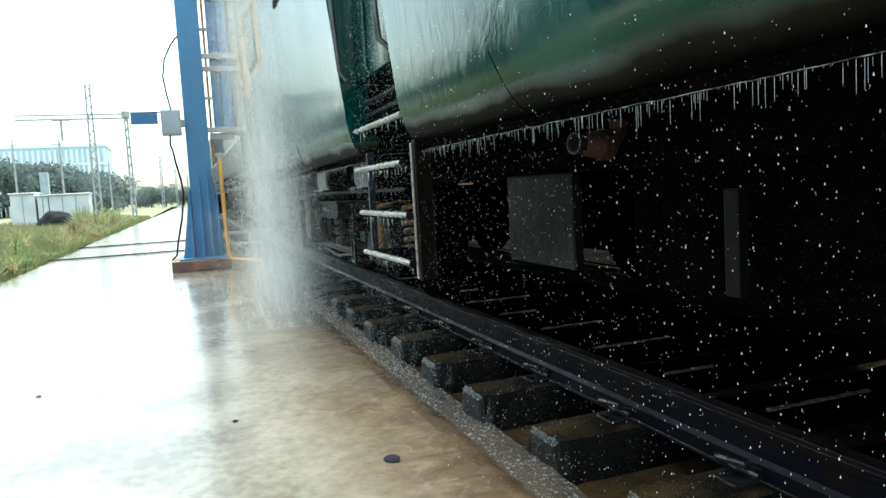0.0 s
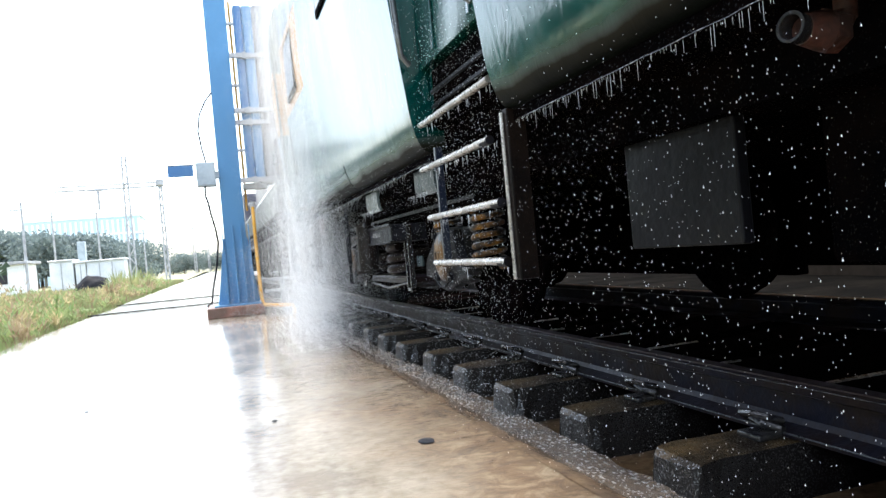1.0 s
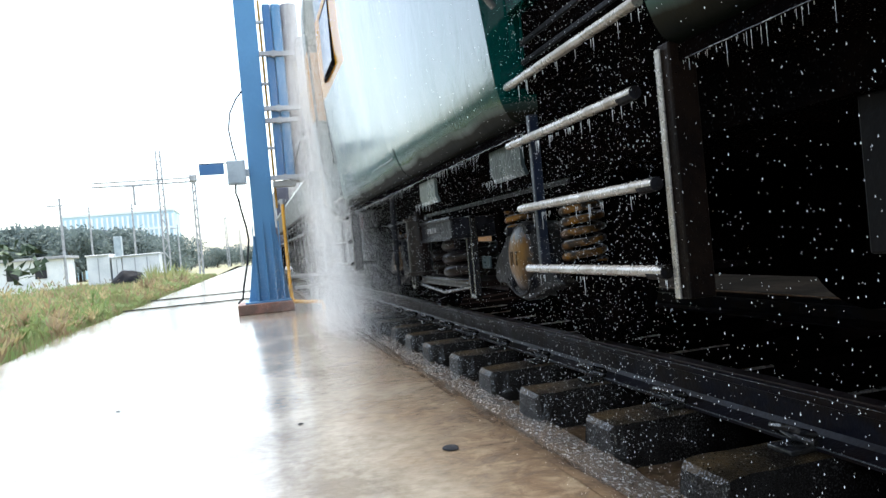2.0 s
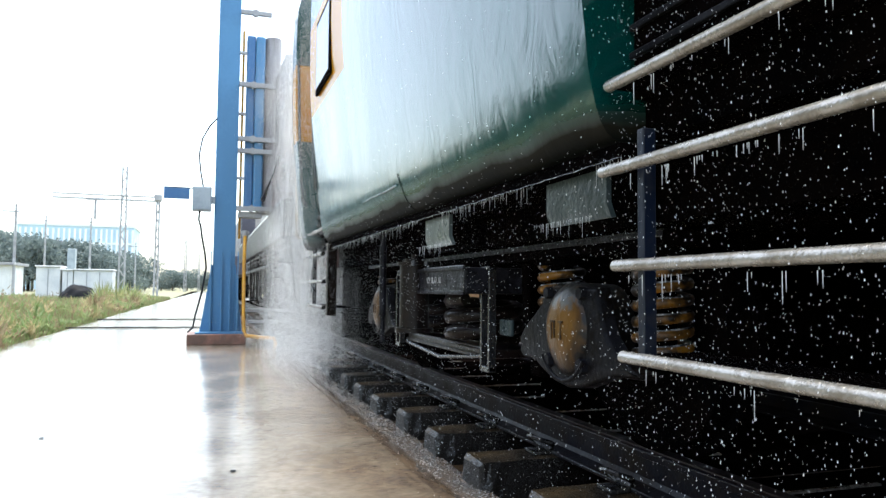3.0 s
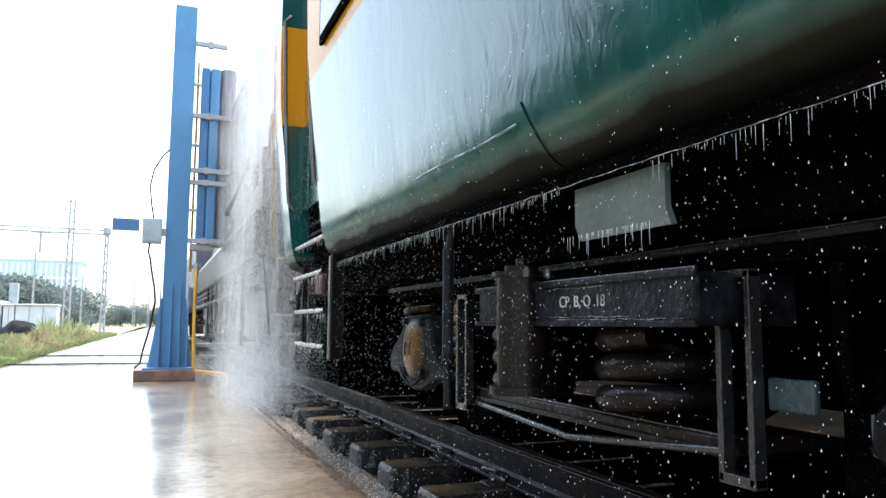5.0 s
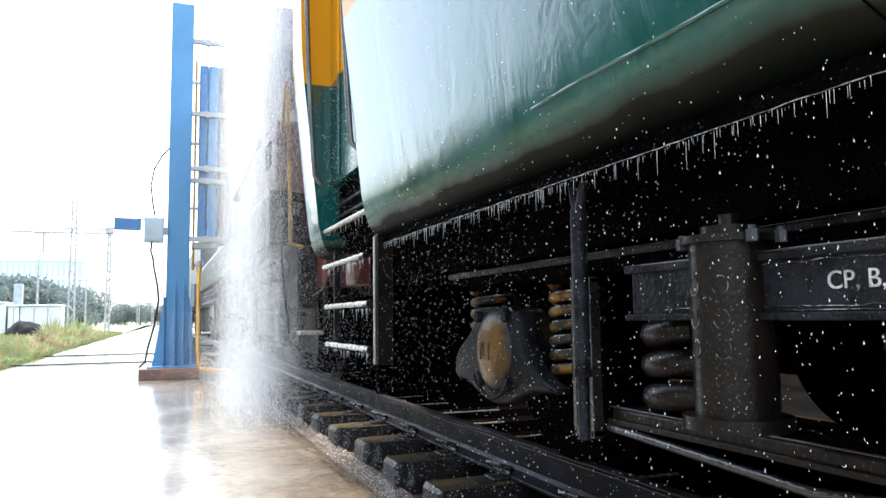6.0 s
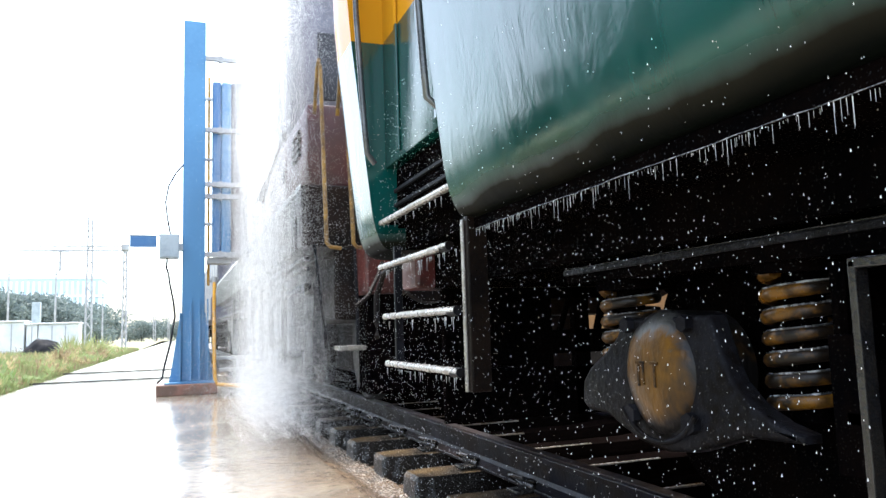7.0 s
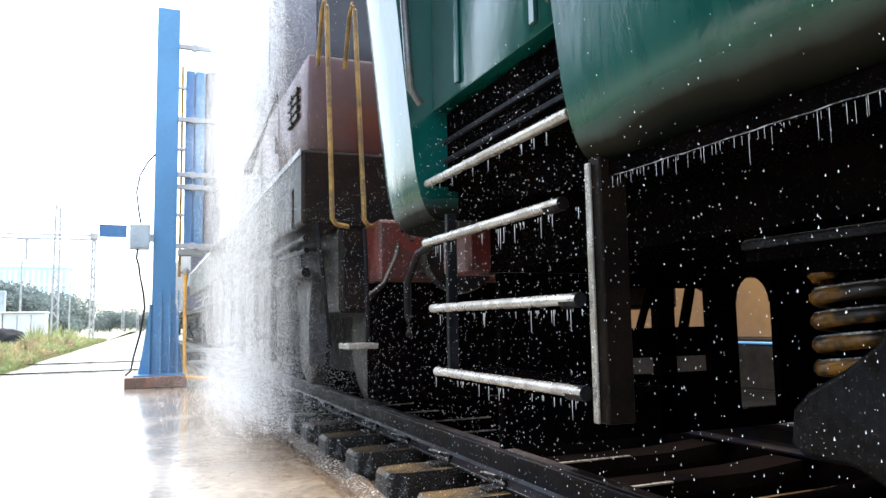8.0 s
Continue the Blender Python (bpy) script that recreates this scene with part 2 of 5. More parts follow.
def bm_box(bm, x0, x1, y0, y1, z0, z1, bev=0.0):
    r = bmesh.ops.create_cube(bm, size=1)
    bmesh.ops.scale(bm, vec=(x1 - x0, y1 - y0, z1 - z0), verts=r["verts"])
    bmesh.ops.translate(bm, vec=((x0 + x1) / 2, (y0 + y1) / 2, (z0 + z1) / 2), verts=r["verts"])
    if bev:
        es = list({e for v in r["verts"] for e in v.link_edges})
        bmesh.ops.bevel(bm, geom=es, offset=bev, segments=2, affect="EDGES", profile=0.5)
    return bm


def bm_cyl(bm, p0, p1, r0, r1=None, seg=16):
    p0, p1 = Vector(p0), Vector(p1)
    d = p1 - p0
    m = Matrix.Translation((p0 + p1) / 2) @ d.to_track_quat("Z", "Y").to_matrix().to_4x4()
    bmesh.ops.create_cone(bm, cap_ends=True, segments=seg, radius1=r0, radius2=r0 if r1 is None else r1,
                          depth=d.length, matrix=m)
    return bm


def bm_tube(bm, pts, r, seg=10):
    """A round bar bent along points."""
    pts = [Vector(p) for p in pts]
    rings = []
    up = Vector((0.123, 0.456, 0.88)).normalized()
    for i, p in enumerate(pts):
        d = (pts[min(i + 1, len(pts) - 1)] - pts[max(i - 1, 0)]).normalized()
        a = d.cross(up).normalized()
        c = d.cross(a)
        rings.append([bm.verts.new(p + (a * math.cos(k * math.tau / seg) + c * math.sin(k * math.tau / seg)) * r)
                      for k in range(seg)])
    for q, s in zip(rings, rings[1:]):
        for k in range(seg):
            bm.faces.new((q[k], q[(k + 1) % seg], s[(k + 1) % seg], s[k]))
    bm.faces.new(rings[0][::-1])
    bm.faces.new(rings[-1])
    return bm


def bm_prism(bm, prof, y0, y1, axis="y"):
    """A closed outline drawn out along y, x or z."""
    def at(u, v, w):
        return (u, w, v) if axis == "y" else ((w, u, v) if axis == "x" else (u, v, w))
    a = [bm.verts.new(at(u, v, y0)) for u, v in prof]
    b = [bm.verts.new(at(u, v, y1)) for u, v in prof]
    n = len(prof)
    for i in range(n):
        bm.faces.new((a[i], a[(i + 1) % n], b[(i + 1) % n], b[i]))
    bm.faces.new(a[::-1])
    bm.faces.new(b)
    bmesh.ops.recalc_face_normals(bm, faces=bm.faces)
    return bm


def bm_lathe(bm, centre, prof, seg=28):
    """A turned shape about the x axis: rows of (x, radius)."""
    rings = []
    for x, r in prof:
        rings.append([bm.verts.new((centre[0] + x, centre[1] + r * math.cos(k * math.tau / seg),
                                    centre[2] + r * math.sin(k * math.tau / seg))) for k in range(seg)])
    for q, s in zip(rings, rings[1:]):
        for k in range(seg):
            bm.faces.new((q[k], q[(k + 1) % seg], s[(k + 1) % seg], s[k]))
    bm.faces.new(rings[0][::-1])
    bm.faces.new(rings[-1])
    bmesh.ops.recalc_face_normals(bm, faces=bm.faces)
    return bm


def bm_coil(bm, c, r, wire, z0, z1, turns, seg=14):
    pts = [(c[0] + r * math.cos(k * math.tau / seg), c[1] + r * math.sin(k * math.tau / seg),
            z0 + (z1 - z0) * k / (turns * seg)) for k in range(int(turns * seg) + 1)]
    return bm_tube(bm, pts, wire, 8)


def part(name, bm, material, parent=None, label="", smooth=None):
    me = bpy.data.meshes.new(name)
    bm.to_mesh(me)
    bm.free()
    if smooth is not None:
        for p in me.polygons:
            p.use_smooth = True
        me.set_sharp_from_angle(angle=radians(smooth))
    me.materials.append(material)
    ob = new(name, me)
    if parent is not None:
        ob.parent = parent
    if label:
        ob["label"] = label
    return ob


def B():
    return bmesh.new()


def thing(name, label, category, group="", kind=""):
    return tagged(new(name), label, category, group, kind)


# ---- materials ----
M_FLOOR = mat("wet_concrete", (0.235, 0.21, 0.17), 0.5, 0, (0.105, 0.084, 0.056), 1.5, 20, 0.6, 1.0, (1, 0.8, 1), 0.6,
              (0.40, 0.60), 0.022)
M_FLOOR.node_tree.nodes["Principled BSDF"].inputs["Coat Roughness"].default_value = 0.12
mud_stain(M_FLOOR)
M_BED = mat("muddy_track_bed", (0.095, 0.055, 0.024), 0.3, 0, (0.035, 0.023, 0.013), 5, 40, 0.6, 0, (1, 1, 1), 0.6)
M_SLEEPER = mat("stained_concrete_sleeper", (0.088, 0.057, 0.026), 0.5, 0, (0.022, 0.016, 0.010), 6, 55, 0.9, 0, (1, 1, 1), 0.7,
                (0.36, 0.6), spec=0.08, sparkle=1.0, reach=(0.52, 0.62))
sleeper_shade(M_SLEEPER)
M_RAIL = mat("dark_rail_steel", (0.0055, 0.006, 0.0105), 0.3, 0.0, (0.009, 0.0055, 0.0045), 5, 60, 0.4, spec=0.12)
M_RAILTOP = mat("polished_rail_head", (0.05, 0.045, 0.045), 0.3, 0.6, (0.03, 0.02, 0.02), 5, 50, 0.1)
M_SILT = mat("wet_brown_silt", (0.165, 0.110, 0.065), 0.45, 0, (0.075, 0.047, 0.027), 8, 60, 0.7, 1.0, (1, 0.7, 1), 0.6)
M_SILT.node_tree.nodes["Principled BSDF"].inputs["Coat Roughness"].default_value = 0.12
M_GUTTER = water_mat("running_gutter_water", (0.135, 0.092, 0.056), 0.1, 90, 0.9, (0.58, 0.56, 0.53), (0.56, 0.69), (1, 0.5, 1))
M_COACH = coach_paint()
# darker than real grime: shade under the train is put into this colour
M_BLACK = mat("grimy_shade_black", (0.0012, 0.0011, 0.0014), 0.7, 0.0, (0.0026, 0.0018, 0.0018), 5, 45, 0.7, spec=0.0, sparkle=0.2)
M_DARKBROWN = mat("rusty_dark_steel", (0.010, 0.0058, 0.005), 0.32, 0, (0.004, 0.003, 0.003), 4, 40, 0.8, spec=0.13, sparkle=1.0)
M_GREY = mat("wet_grey_paint", (0.014, 0.014, 0.017), 0.4, 0, (0.006, 0.006, 0.0075), 4, 35, 0.5, spec=0.03, sparkle=0.3)
M_AXLEBOX = axle_box_paint()
# darker than the cover: shadow lines of the raised letters are in this colour
M_CASTMARK = mat("shadowed_ochre_lettering", (0.060, 0.030, 0.008), 0.4, 0, (0.012, 0.008, 0.006), 30, 90, 0.4, spec=0.15)
M_COIL = mat("yellow_spring_steel", (0.17, 0.078, 0.011), 0.25, 0, (0.010, 0.007, 0.005), 6, 40, 0.4, spec=0.25, mix=(0.40, 0.56))
M_EDGE = mat("wet_steel_edge", (0.012, 0.012, 0.014), 0.18, 0.0, (0.02, 0.018, 0.016), 8, 60, 0.9, spec=0.6)
M_RUNG = mat("worn_bright_steel", (0.36, 0.345, 0.32), 0.22, 0.5, (0.22, 0.20, 0.17), 16, 120, 0.5)
M_BLUE = mat("blue_gantry_paint", (0.055, 0.185, 0.355), 0.38, 0, (0.075, 0.22, 0.40), 1.5, 20, 0.1)
M_BLUE2 = mat("faded_blue_panel", (0.035, 0.13, 0.30), 0.4, 0, (0.07, 0.17, 0.32), 3, 20, 0.1)
M_PANEL = mat("grey_brush_bristle", (0.30, 0.29, 0.30), 0.7, 0, (0.2, 0.19, 0.2), 3, 60, 0.5, 0, (6, 6, 0.5))
M_BLUEBAR = mat("worn_dark_blue_bar", (0.005, 0.009, 0.022), 0.3, 0, (0.03, 0.03, 0.033), 5, 30, 0.4, spec=0.3, mix=(0.5, 0.75))
M_BOX = mat("pale_grey_cabinet", (0.36, 0.42, 0.46), 0.4, 0, (0.28, 0.33, 0.37), 3, 25, 0.1)
M_YPIPE = mat("yellow_painted_pipe", (0.68, 0.34, 0.03), 0.35, 0, (0.48, 0.24, 0.03), 4, 40, 0.15)
M_PLINTH = mat("red_brown_plinth", (0.22, 0.10, 0.07), 0.4, 0, (0.12, 0.07, 0.05), 5, 40, 0.4)
M_CABLE = mat("dark_cable", (0.02, 0.022, 0.028), 0.6, spec=0.1)
M_GRASSG = mat("verge_soil", (0.15, 0.165, 0.085), 0.9, 0, (0.22, 0.195, 0.125), 0.8, 9, 0.6)
M_GRASS = mat("grass_blades", (0.17, 0.25, 0.09), 0.6, 0, (0.26, 0.27, 0.13), 0.5, 6, 0)
M_DRY = mat("dry_weed", (0.27, 0.22, 0.13), 0.7, 0, (0.19, 0.14, 0.085), 0.8, 8, 0)
M_WEED = mat("weed_leaves", (0.15, 0.22, 0.08), 0.6, 0, (0.22, 0.27, 0.12), 0.7, 8, 0)
M_STRAW = mat("straw_grass", (0.36, 0.31, 0.17), 0.7, 0, (0.26, 0.24, 0.12), 0.7, 8, 0)
# leaf of the added unseen trees, dark so that their mirror image stays dark
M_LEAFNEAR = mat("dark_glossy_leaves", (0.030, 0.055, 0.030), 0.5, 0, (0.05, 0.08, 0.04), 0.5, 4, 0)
# pale and bluish: the haze of distance is put into this leaf colour
M_LEAF = mat("hazy_tree_leaves", (0.12, 0.155, 0.15), 0.6, 0, (0.135, 0.17, 0.16), 0.3, 3, 0)
for _m in (M_LEAF, M_WEED, M_STRAW, M_GRASS, M_DRY):
    # thin leaves let light through
    _nt = _m.node_tree
    _b = _nt.nodes["Principled BSDF"]
    _tr = _nt.nodes.new("ShaderNodeBsdfTranslucent")
    _mx = _nt.nodes.new("ShaderNodeMixShader")
    _mx.inputs[0].default_value = 0.45
    _nt.links.new(_b.inputs["Base Color"].links[0].from_socket, _tr.inputs[0])
    _nt.links.new(_b.outputs[0], _mx.inputs[1])
    _nt.links.new(_tr.outputs[0], _mx.inputs[2])
    _nt.links.new(_mx.outputs[0], _nt.nodes["Material Output"].inputs[0])
M_BARK = mat("bark", (0.10, 0.075, 0.05), 0.9, 0, (0.06, 0.045, 0.035), 4, 30, 0.6)
M_WHITE = mat("white_painted_sheet", (0.72, 0.73, 0.72), 0.5, 0, (0.6, 0.62, 0.62), 1.2, 12, 0.1)
M_BLD = mat("pale_blue_facade", (0.50, 0.66, 0.74), 0.5, 0, (0.45, 0.60, 0.69), 0.2, 3, 0)
M_BLDW = mat("white_mullion", (0.8, 0.82, 0.83), 0.5, 0, (0.72, 0.75, 0.77), 0.3, 4, 0)
M_STEEL = mat("galvanised_mast", (0.36, 0.37, 0.38), 0.5, 0.2, (0.28, 0.28, 0.29), 2, 20, 0.1)
M_TYRE = mat("black_rubber_sheet", (0.008, 0.009, 0.012), 0.6, 0, (0.016, 0.017, 0.02), 5, 30, 0.4, spec=0.1)
M_MAROON = mat("maroon_loco_paint", (0.06, 0.016, 0.017), 0.3, 0, (0.04, 0.013, 0.013), 3, 25, 0.2)
M_RED = mat("red_buffer_beam", (0.09, 0.014, 0.010), 0.35, 0, (0.04, 0.01, 0.008), 4, 30, 0.3)
M_LAV = mat("dusty_grey_cab_paint", (0.11, 0.11, 0.14), 0.35, 0, (0.08, 0.08, 0.1), 3, 25, 0.15)
M_HORN = mat("wet_grey_casting", (0.04, 0.042, 0.05), 0.3, 0, (0.02, 0.02, 0.024), 6, 40, 0.5)
M_DROP = mat("white_water_drops", (0.86, 0.88, 0.9), 0.3, 0, (0.8, 0.82, 0.84), 3, 20, 0)
M_MIST = bpy.data.materials.new("fine_white_spray")
M_MIST.use_nodes = True
_nt = M_MIST.node_tree
_nt.nodes.remove(_nt.nodes["Principled BSDF"])
_d = _nt.nodes.new("ShaderNodeBsdfDiffuse")
_t = _nt.nodes.new("ShaderNodeBsdfTranslucent")
_m = _nt.nodes.new("ShaderNodeMixShader")
for _n in (_d, _t):
    _n.inputs[0].default_value = (0.93, 0.95, 0.96, 1)
_nt.links.new(_d.outputs[0], _m.inputs[1])
_nt.links.new(_t.outputs[0], _m.inputs[2])
_nt.links.new(_m.outputs[0], _nt.nodes["Material Output"].inputs[0])
M_WALL = mat("ochre_wall_plaster", (0.45, 0.24, 0.08), 0.8, 0, (0.36, 0.2, 0.09), 1, 10, 0.3)
M_WALL2 = mat("grey_brown_dado", (0.029, 0.019, 0.011), 0.8, 0, (0.013, 0.009, 0.006), 1, 10, 0.3)
M_SADDLE = mat("wet_black_casting", (0.0100, 0.0102, 0.0125), 0.4, 0, (0.0045, 0.0035, 0.003), 5, 40, 0.6, spec=0.04, sparkle=0.5)
M_RUST = mat("rust_red_fitting", (0.05, 0.018, 0.012), 0.4, 0, (0.02, 0.010, 0.008), 14, 70, 0.6, spec=0.3)
M_CHALK = mat("washed_chalk", (0.20, 0.20, 0.195), 0.7, 0, (0.008, 0.007, 0.007), 45, 120, 0.2, mix=(0.36, 0.56))
M_LOCOBLK = mat("wet_sooty_loco_black", (0.005, 0.004, 0.0044), 0.4, 0, (0.011, 0.007, 0.006), 5, 45, 0.8, spec=0.1, sparkle=0.6)
M_GRAB = mat("wet_grab_steel", (0.10, 0.105, 0.11), 0.2, 0.3, (0.05, 0.055, 0.06), 10, 80, 0.3, spec=0.7)
M_HANGER = mat("wet_brown_hanger", (0.008, 0.0052, 0.004), 0.4, 0, (0.004, 0.003, 0.0028), 7, 50, 0.6, spec=0.05, sparkle=0.5)
M_YRAIL = mat("dirty_yellow_rail", (0.26, 0.15, 0.025), 0.35, 0, (0.10, 0.06, 0.02), 9, 60, 0.3)
M_PLATE = mat("wet_grimy_plate", (0.013, 0.013, 0.017), 0.4, 0, (0.004, 0.004, 0.005), 14, 70, 1.0, spec=0.08, sparkle=0.9)
M_COVER = mat("dull_wet_cover", (0.0046, 0.0047, 0.006), 0.35, 0, (0.003, 0.003, 0.0038), 4, 35, 0.5, spec=0.11)
# lines of water whose glint is put into the pale base colour
M_WET = mat("water_line_glint", (0.34, 0.34, 0.35), 0.15, 0, (0.03, 0.03, 0.032), 26, 120, 0.4, spec=0.6, mix=(0.34, 0.52))
# ground beyond the train, with its shade put into the near-black colour
M_FARPATH = mat("shaded_far_ground", (0.004, 0.0035, 0.003), 0.8, 0, (0.002, 0.002, 0.002), 1.5, 15, 0.4, spec=0.02)
M_FLAP2 = mat("dark_teal_flap_paint", (0.045, 0.062, 0.066), 0.25, 0, (0.022, 0.034, 0.036), 9, 60, 1.0, spec=0.3)
M_GLASS = mat("dark_window_glass", (0.03, 0.03, 0.034), 0.12, 0, (0.04, 0.04, 0.045), 2, 10, 0, spec=0.3)
M_RUBBER = mat("black_hose_rubber", (0.010, 0.008, 0.008), 0.5, spec=0.1)
M_LETTER = mat("white_stencil_paint", (0.45, 0.45, 0.44), 0.5, 0, (0.12, 0.12, 0.12), 24, 90, 0.1)


# ---- ground and track ----
def build_ground():
    bm = B()
    bm_box(bm, -600, 600, -200, 1500, -0.6, -0.14)
    tagged(part("ground", bm, M_GRASSG), "earth and low weeds beside the wash track", "ground", kind="structure")
    bm = B()
    bmesh.ops.create_grid(bm, x_segments=12, y_segments=60, size=1)
    for v in bm.verts:
        x = -2.42 + (v.co.x + 1) / 2 * 3.34
        y = -8 + (v.co.y + 1) / 2 * 158
        if v.co.x < -0.99:
            x += 0.22 * noise.noise((0, y * 0.35, 3)) + max(0, (y - 20) * 0.012)
        v.co = (x, y, 0)
    r = bmesh.ops.extrude_face_region(bm, geom=bm.faces[:])
    bmesh.ops.translate(bm, vec=(0, 0, -0.4), verts=[e for e in r["geom"] if isinstance(e, bmesh.types.BMVert)])
    bmesh.ops.recalc_face_normals(bm, faces=bm.faces)
    tagged(part("pavement", bm, M_FLOOR), "wet stained concrete apron beside the rails", "pavement", kind="structure")
    bm = B()
    bm_box(bm, 0.925, 4.145, -10, 120, -0.4, -0.085)
    tagged(part("track_bed", bm, M_BED), "wet brown mud under the sleepers", "track bed", kind="structure")
    bm = B()
    bmesh.ops.create_grid(bm, x_segments=10, y_segments=700, size=1)
    for v in bm.verts:
        v.co = (1.09 + v.co.x * 0.09, 5 + v.co.y * 11, 0)
        v.co.z = -0.036 + 0.012 * noise.noise((v.co.x * 9, v.co.y * 5, 0)) + 0.008 * noise.noise((v.co.x * 25, v.co.y * 17, 2))
    tagged(part("gutter_water", bm, M_GUTTER, smooth=60), "foaming water running along the concrete edge", "water",
           kind="structure")
    bm = B()
    bmesh.ops.create_grid(bm, x_segments=6, y_segments=500, size=1)
    for v in bm.verts:
        u = (v.co.x + 1) / 2
        v.co = (0.915 + 0.12 * u, 5 + v.co.y * 11, 0)
        v.co.z = 0.0035 - 0.038 * u * u + 0.006 * u * noise.noise((v.co.x * 12, v.co.y * 3, 7))
    tagged(part("gutter_silt", bm, M_SILT, smooth=60), "brown silt washed over the concrete edge", "silt", kind="structure")
    for y, w in ((15.5, 0.03), (19.4, 0.04)):
        bm = B()
        bm_box(bm, -2.5, 0.0, y, y + w, 0.004, 0.03, 0.005)
        tagged(part("pipe_cover", bm, M_CABLE), "thin dark pipe lying across the concrete apron", "pipe", "pipes on the apron")


def build_track():
    track = thing("railway_track", "broad gauge track with stained concrete sleepers and dark rails", "railway track",
                  kind="structure")
    base = None
    for k in range(-6, 70):
        bm = None
        y = 1.765 + 0.648 * k
        if base is None or k in (-1, 0, 1, 2, 3):
            bm = B()
            sec = [(-0.125, -0.10), (-0.105, 0.0), (0.105, 0.0), (0.125, -0.10), (0.13, -0.21), (-0.13, -0.21)]
            xs = (0.0, 0.018, 0.05, 0.10, 0.18, 0.5, 1.0, 1.375, 1.75, 2.25, 2.69, 2.73, 2.75)
            rings = []
            for i, x in enumerate(xs):
                e = 0.86 if i in (0, len(xs) - 1) else (0.96 if i in (1, len(xs) - 2) else 1.0)
                dz = -0.02 if i in (0, len(xs) - 1) else 0.0
                waist = 0.0 if x < 0.9 or x > 1.9 else -0.035
                ring = []
                for yy, zz in sec:
                    j = (0.022 if x < 0.11 else 0.010) * noise.noise((x * 19 + k * 3, yy * 20, zz * 20))
                    ring.append(bm.verts.new((x + (j if 0.01 > x else 0), yy * e + j, zz + dz * (zz > -0.05) + waist * (zz > -0.05) + j * 0.5)))
                rings.append(ring)
            for q, s in zip(rings, rings[1:]):
                for n in range(6):
                    bm.faces.new((q[n], q[(n + 1) % 6], s[(n + 1) % 6], s[n]))
            bm.faces.new(rings[0][::-1])
            bm.faces.new(rings[-1])
            bmesh.ops.recalc_face_normals(bm, faces=bm.faces)
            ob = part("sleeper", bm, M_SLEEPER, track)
            base = ob.data
        else:
            ob = new("sleeper", base)
            ob.parent = track
        ob.matrix_basis = pose(1.163 + 0.012 * math.sin(k * 2.1), y, 0.073, 0, 0, 0.5 * math.sin(k * 1.3))
    sec = [(-0.075, 0), (0.075, 0), (0.075, 0.012), (0.02, 0.028), (0.009, 0.045), (0.009, 0.115), (0.034, 0.125),
           (0.036, 0.148), (0.026, 0.156), (-0.026, 0.156), (-0.036, 0.148), (-0.034, 0.125), (-0.009, 0.115),
           (-0.009, 0.045), (-0.02, 0.028), (-0.075, 0.012)]
    # edge highlights of the near rail, added as thin brighter strips
    bm = B()
    bm_box(bm, RAIL_X - 0.0765, RAIL_X - 0.071, -8, 60, 0.0885, 0.0925, 0.001)
    part("foot_glint", bm, M_GRAB, track, "thin strip added for the highlight on the rail foot")
    bm = B()
    bm_box(bm, RAIL_X - 0.0375, RAIL_X - 0.034, -8, 60, 0.2255, 0.2285, 0.001)
    part("head_glint", bm, M_EDGE, track, "thin strip added for the highlight on the rail head")
    for x in (RAIL_X, RAIL_X + 1.748):
        bm = B()
        bm_prism(bm, [(x + u, 0.079 + v) for u, v in sec], -8, 110)
        rail = part("rail", bm, M_RAIL, track)
        bm = B()
        bm_box(bm, x - 0.026, x + 0.026, -8, 110, 0.2355, 0.239)
        part("running_surface", bm, M_RAILTOP, rail, "worn bright rail head")
    # glints on the wet sleeper edges, added as thin pale strips
    for k in range(-1, 10):
        bm = B()
        bm_box(bm, 2.12, 2.55 + 0.15 * math.sin(k * 2.3), -0.114, -0.092, 0.034, 0.0425, 0.001)
        ob = part("sleeper_glint", bm, M_RUNG, track, "glint on a wet sleeper edge, painted as a pale strip")
        ob.matrix_basis = pose(0, 1.765 + 0.648 * k, 0)
    clip = None
    for k in range(-4, 26):
        for sx in (-1, 1):
            y = 1.765 + 0.648 * k
            if clip is None:
                bm = B()
                bm_tube(bm, [(0.02, -0.05, 0.025), (0.01, 0.03, 0.03), (-0.02, 0.058, 0.05), (-0.052, 0.04, 0.072),
                             (-0.056, -0.01, 0.078), (-0.035, -0.05, 0.07), (0.01, -0.055, 0.055), (0.04, -0.02, 0.04), (0.045, 0.02, 0.035)], 0.0115, 8)
                bm_box(bm, -0.07, 0.02, -0.05, 0.05, 0.0, 0.018, 0.004)
                ob = part("rail_clip", bm, M_EDGE, track, smooth=40)
                clip = ob.data
            else:
                ob = new("rail_clip", clip)
                ob.parent = track
            ob.matrix_basis = pose(RAIL_X + sx * 0.095, y, 0.075, 0, 0, 0 if sx < 0 else 180)


RAIL_X = 1.60
AXIS_X = RAIL_X + 0.874
build_ground()
build_track()


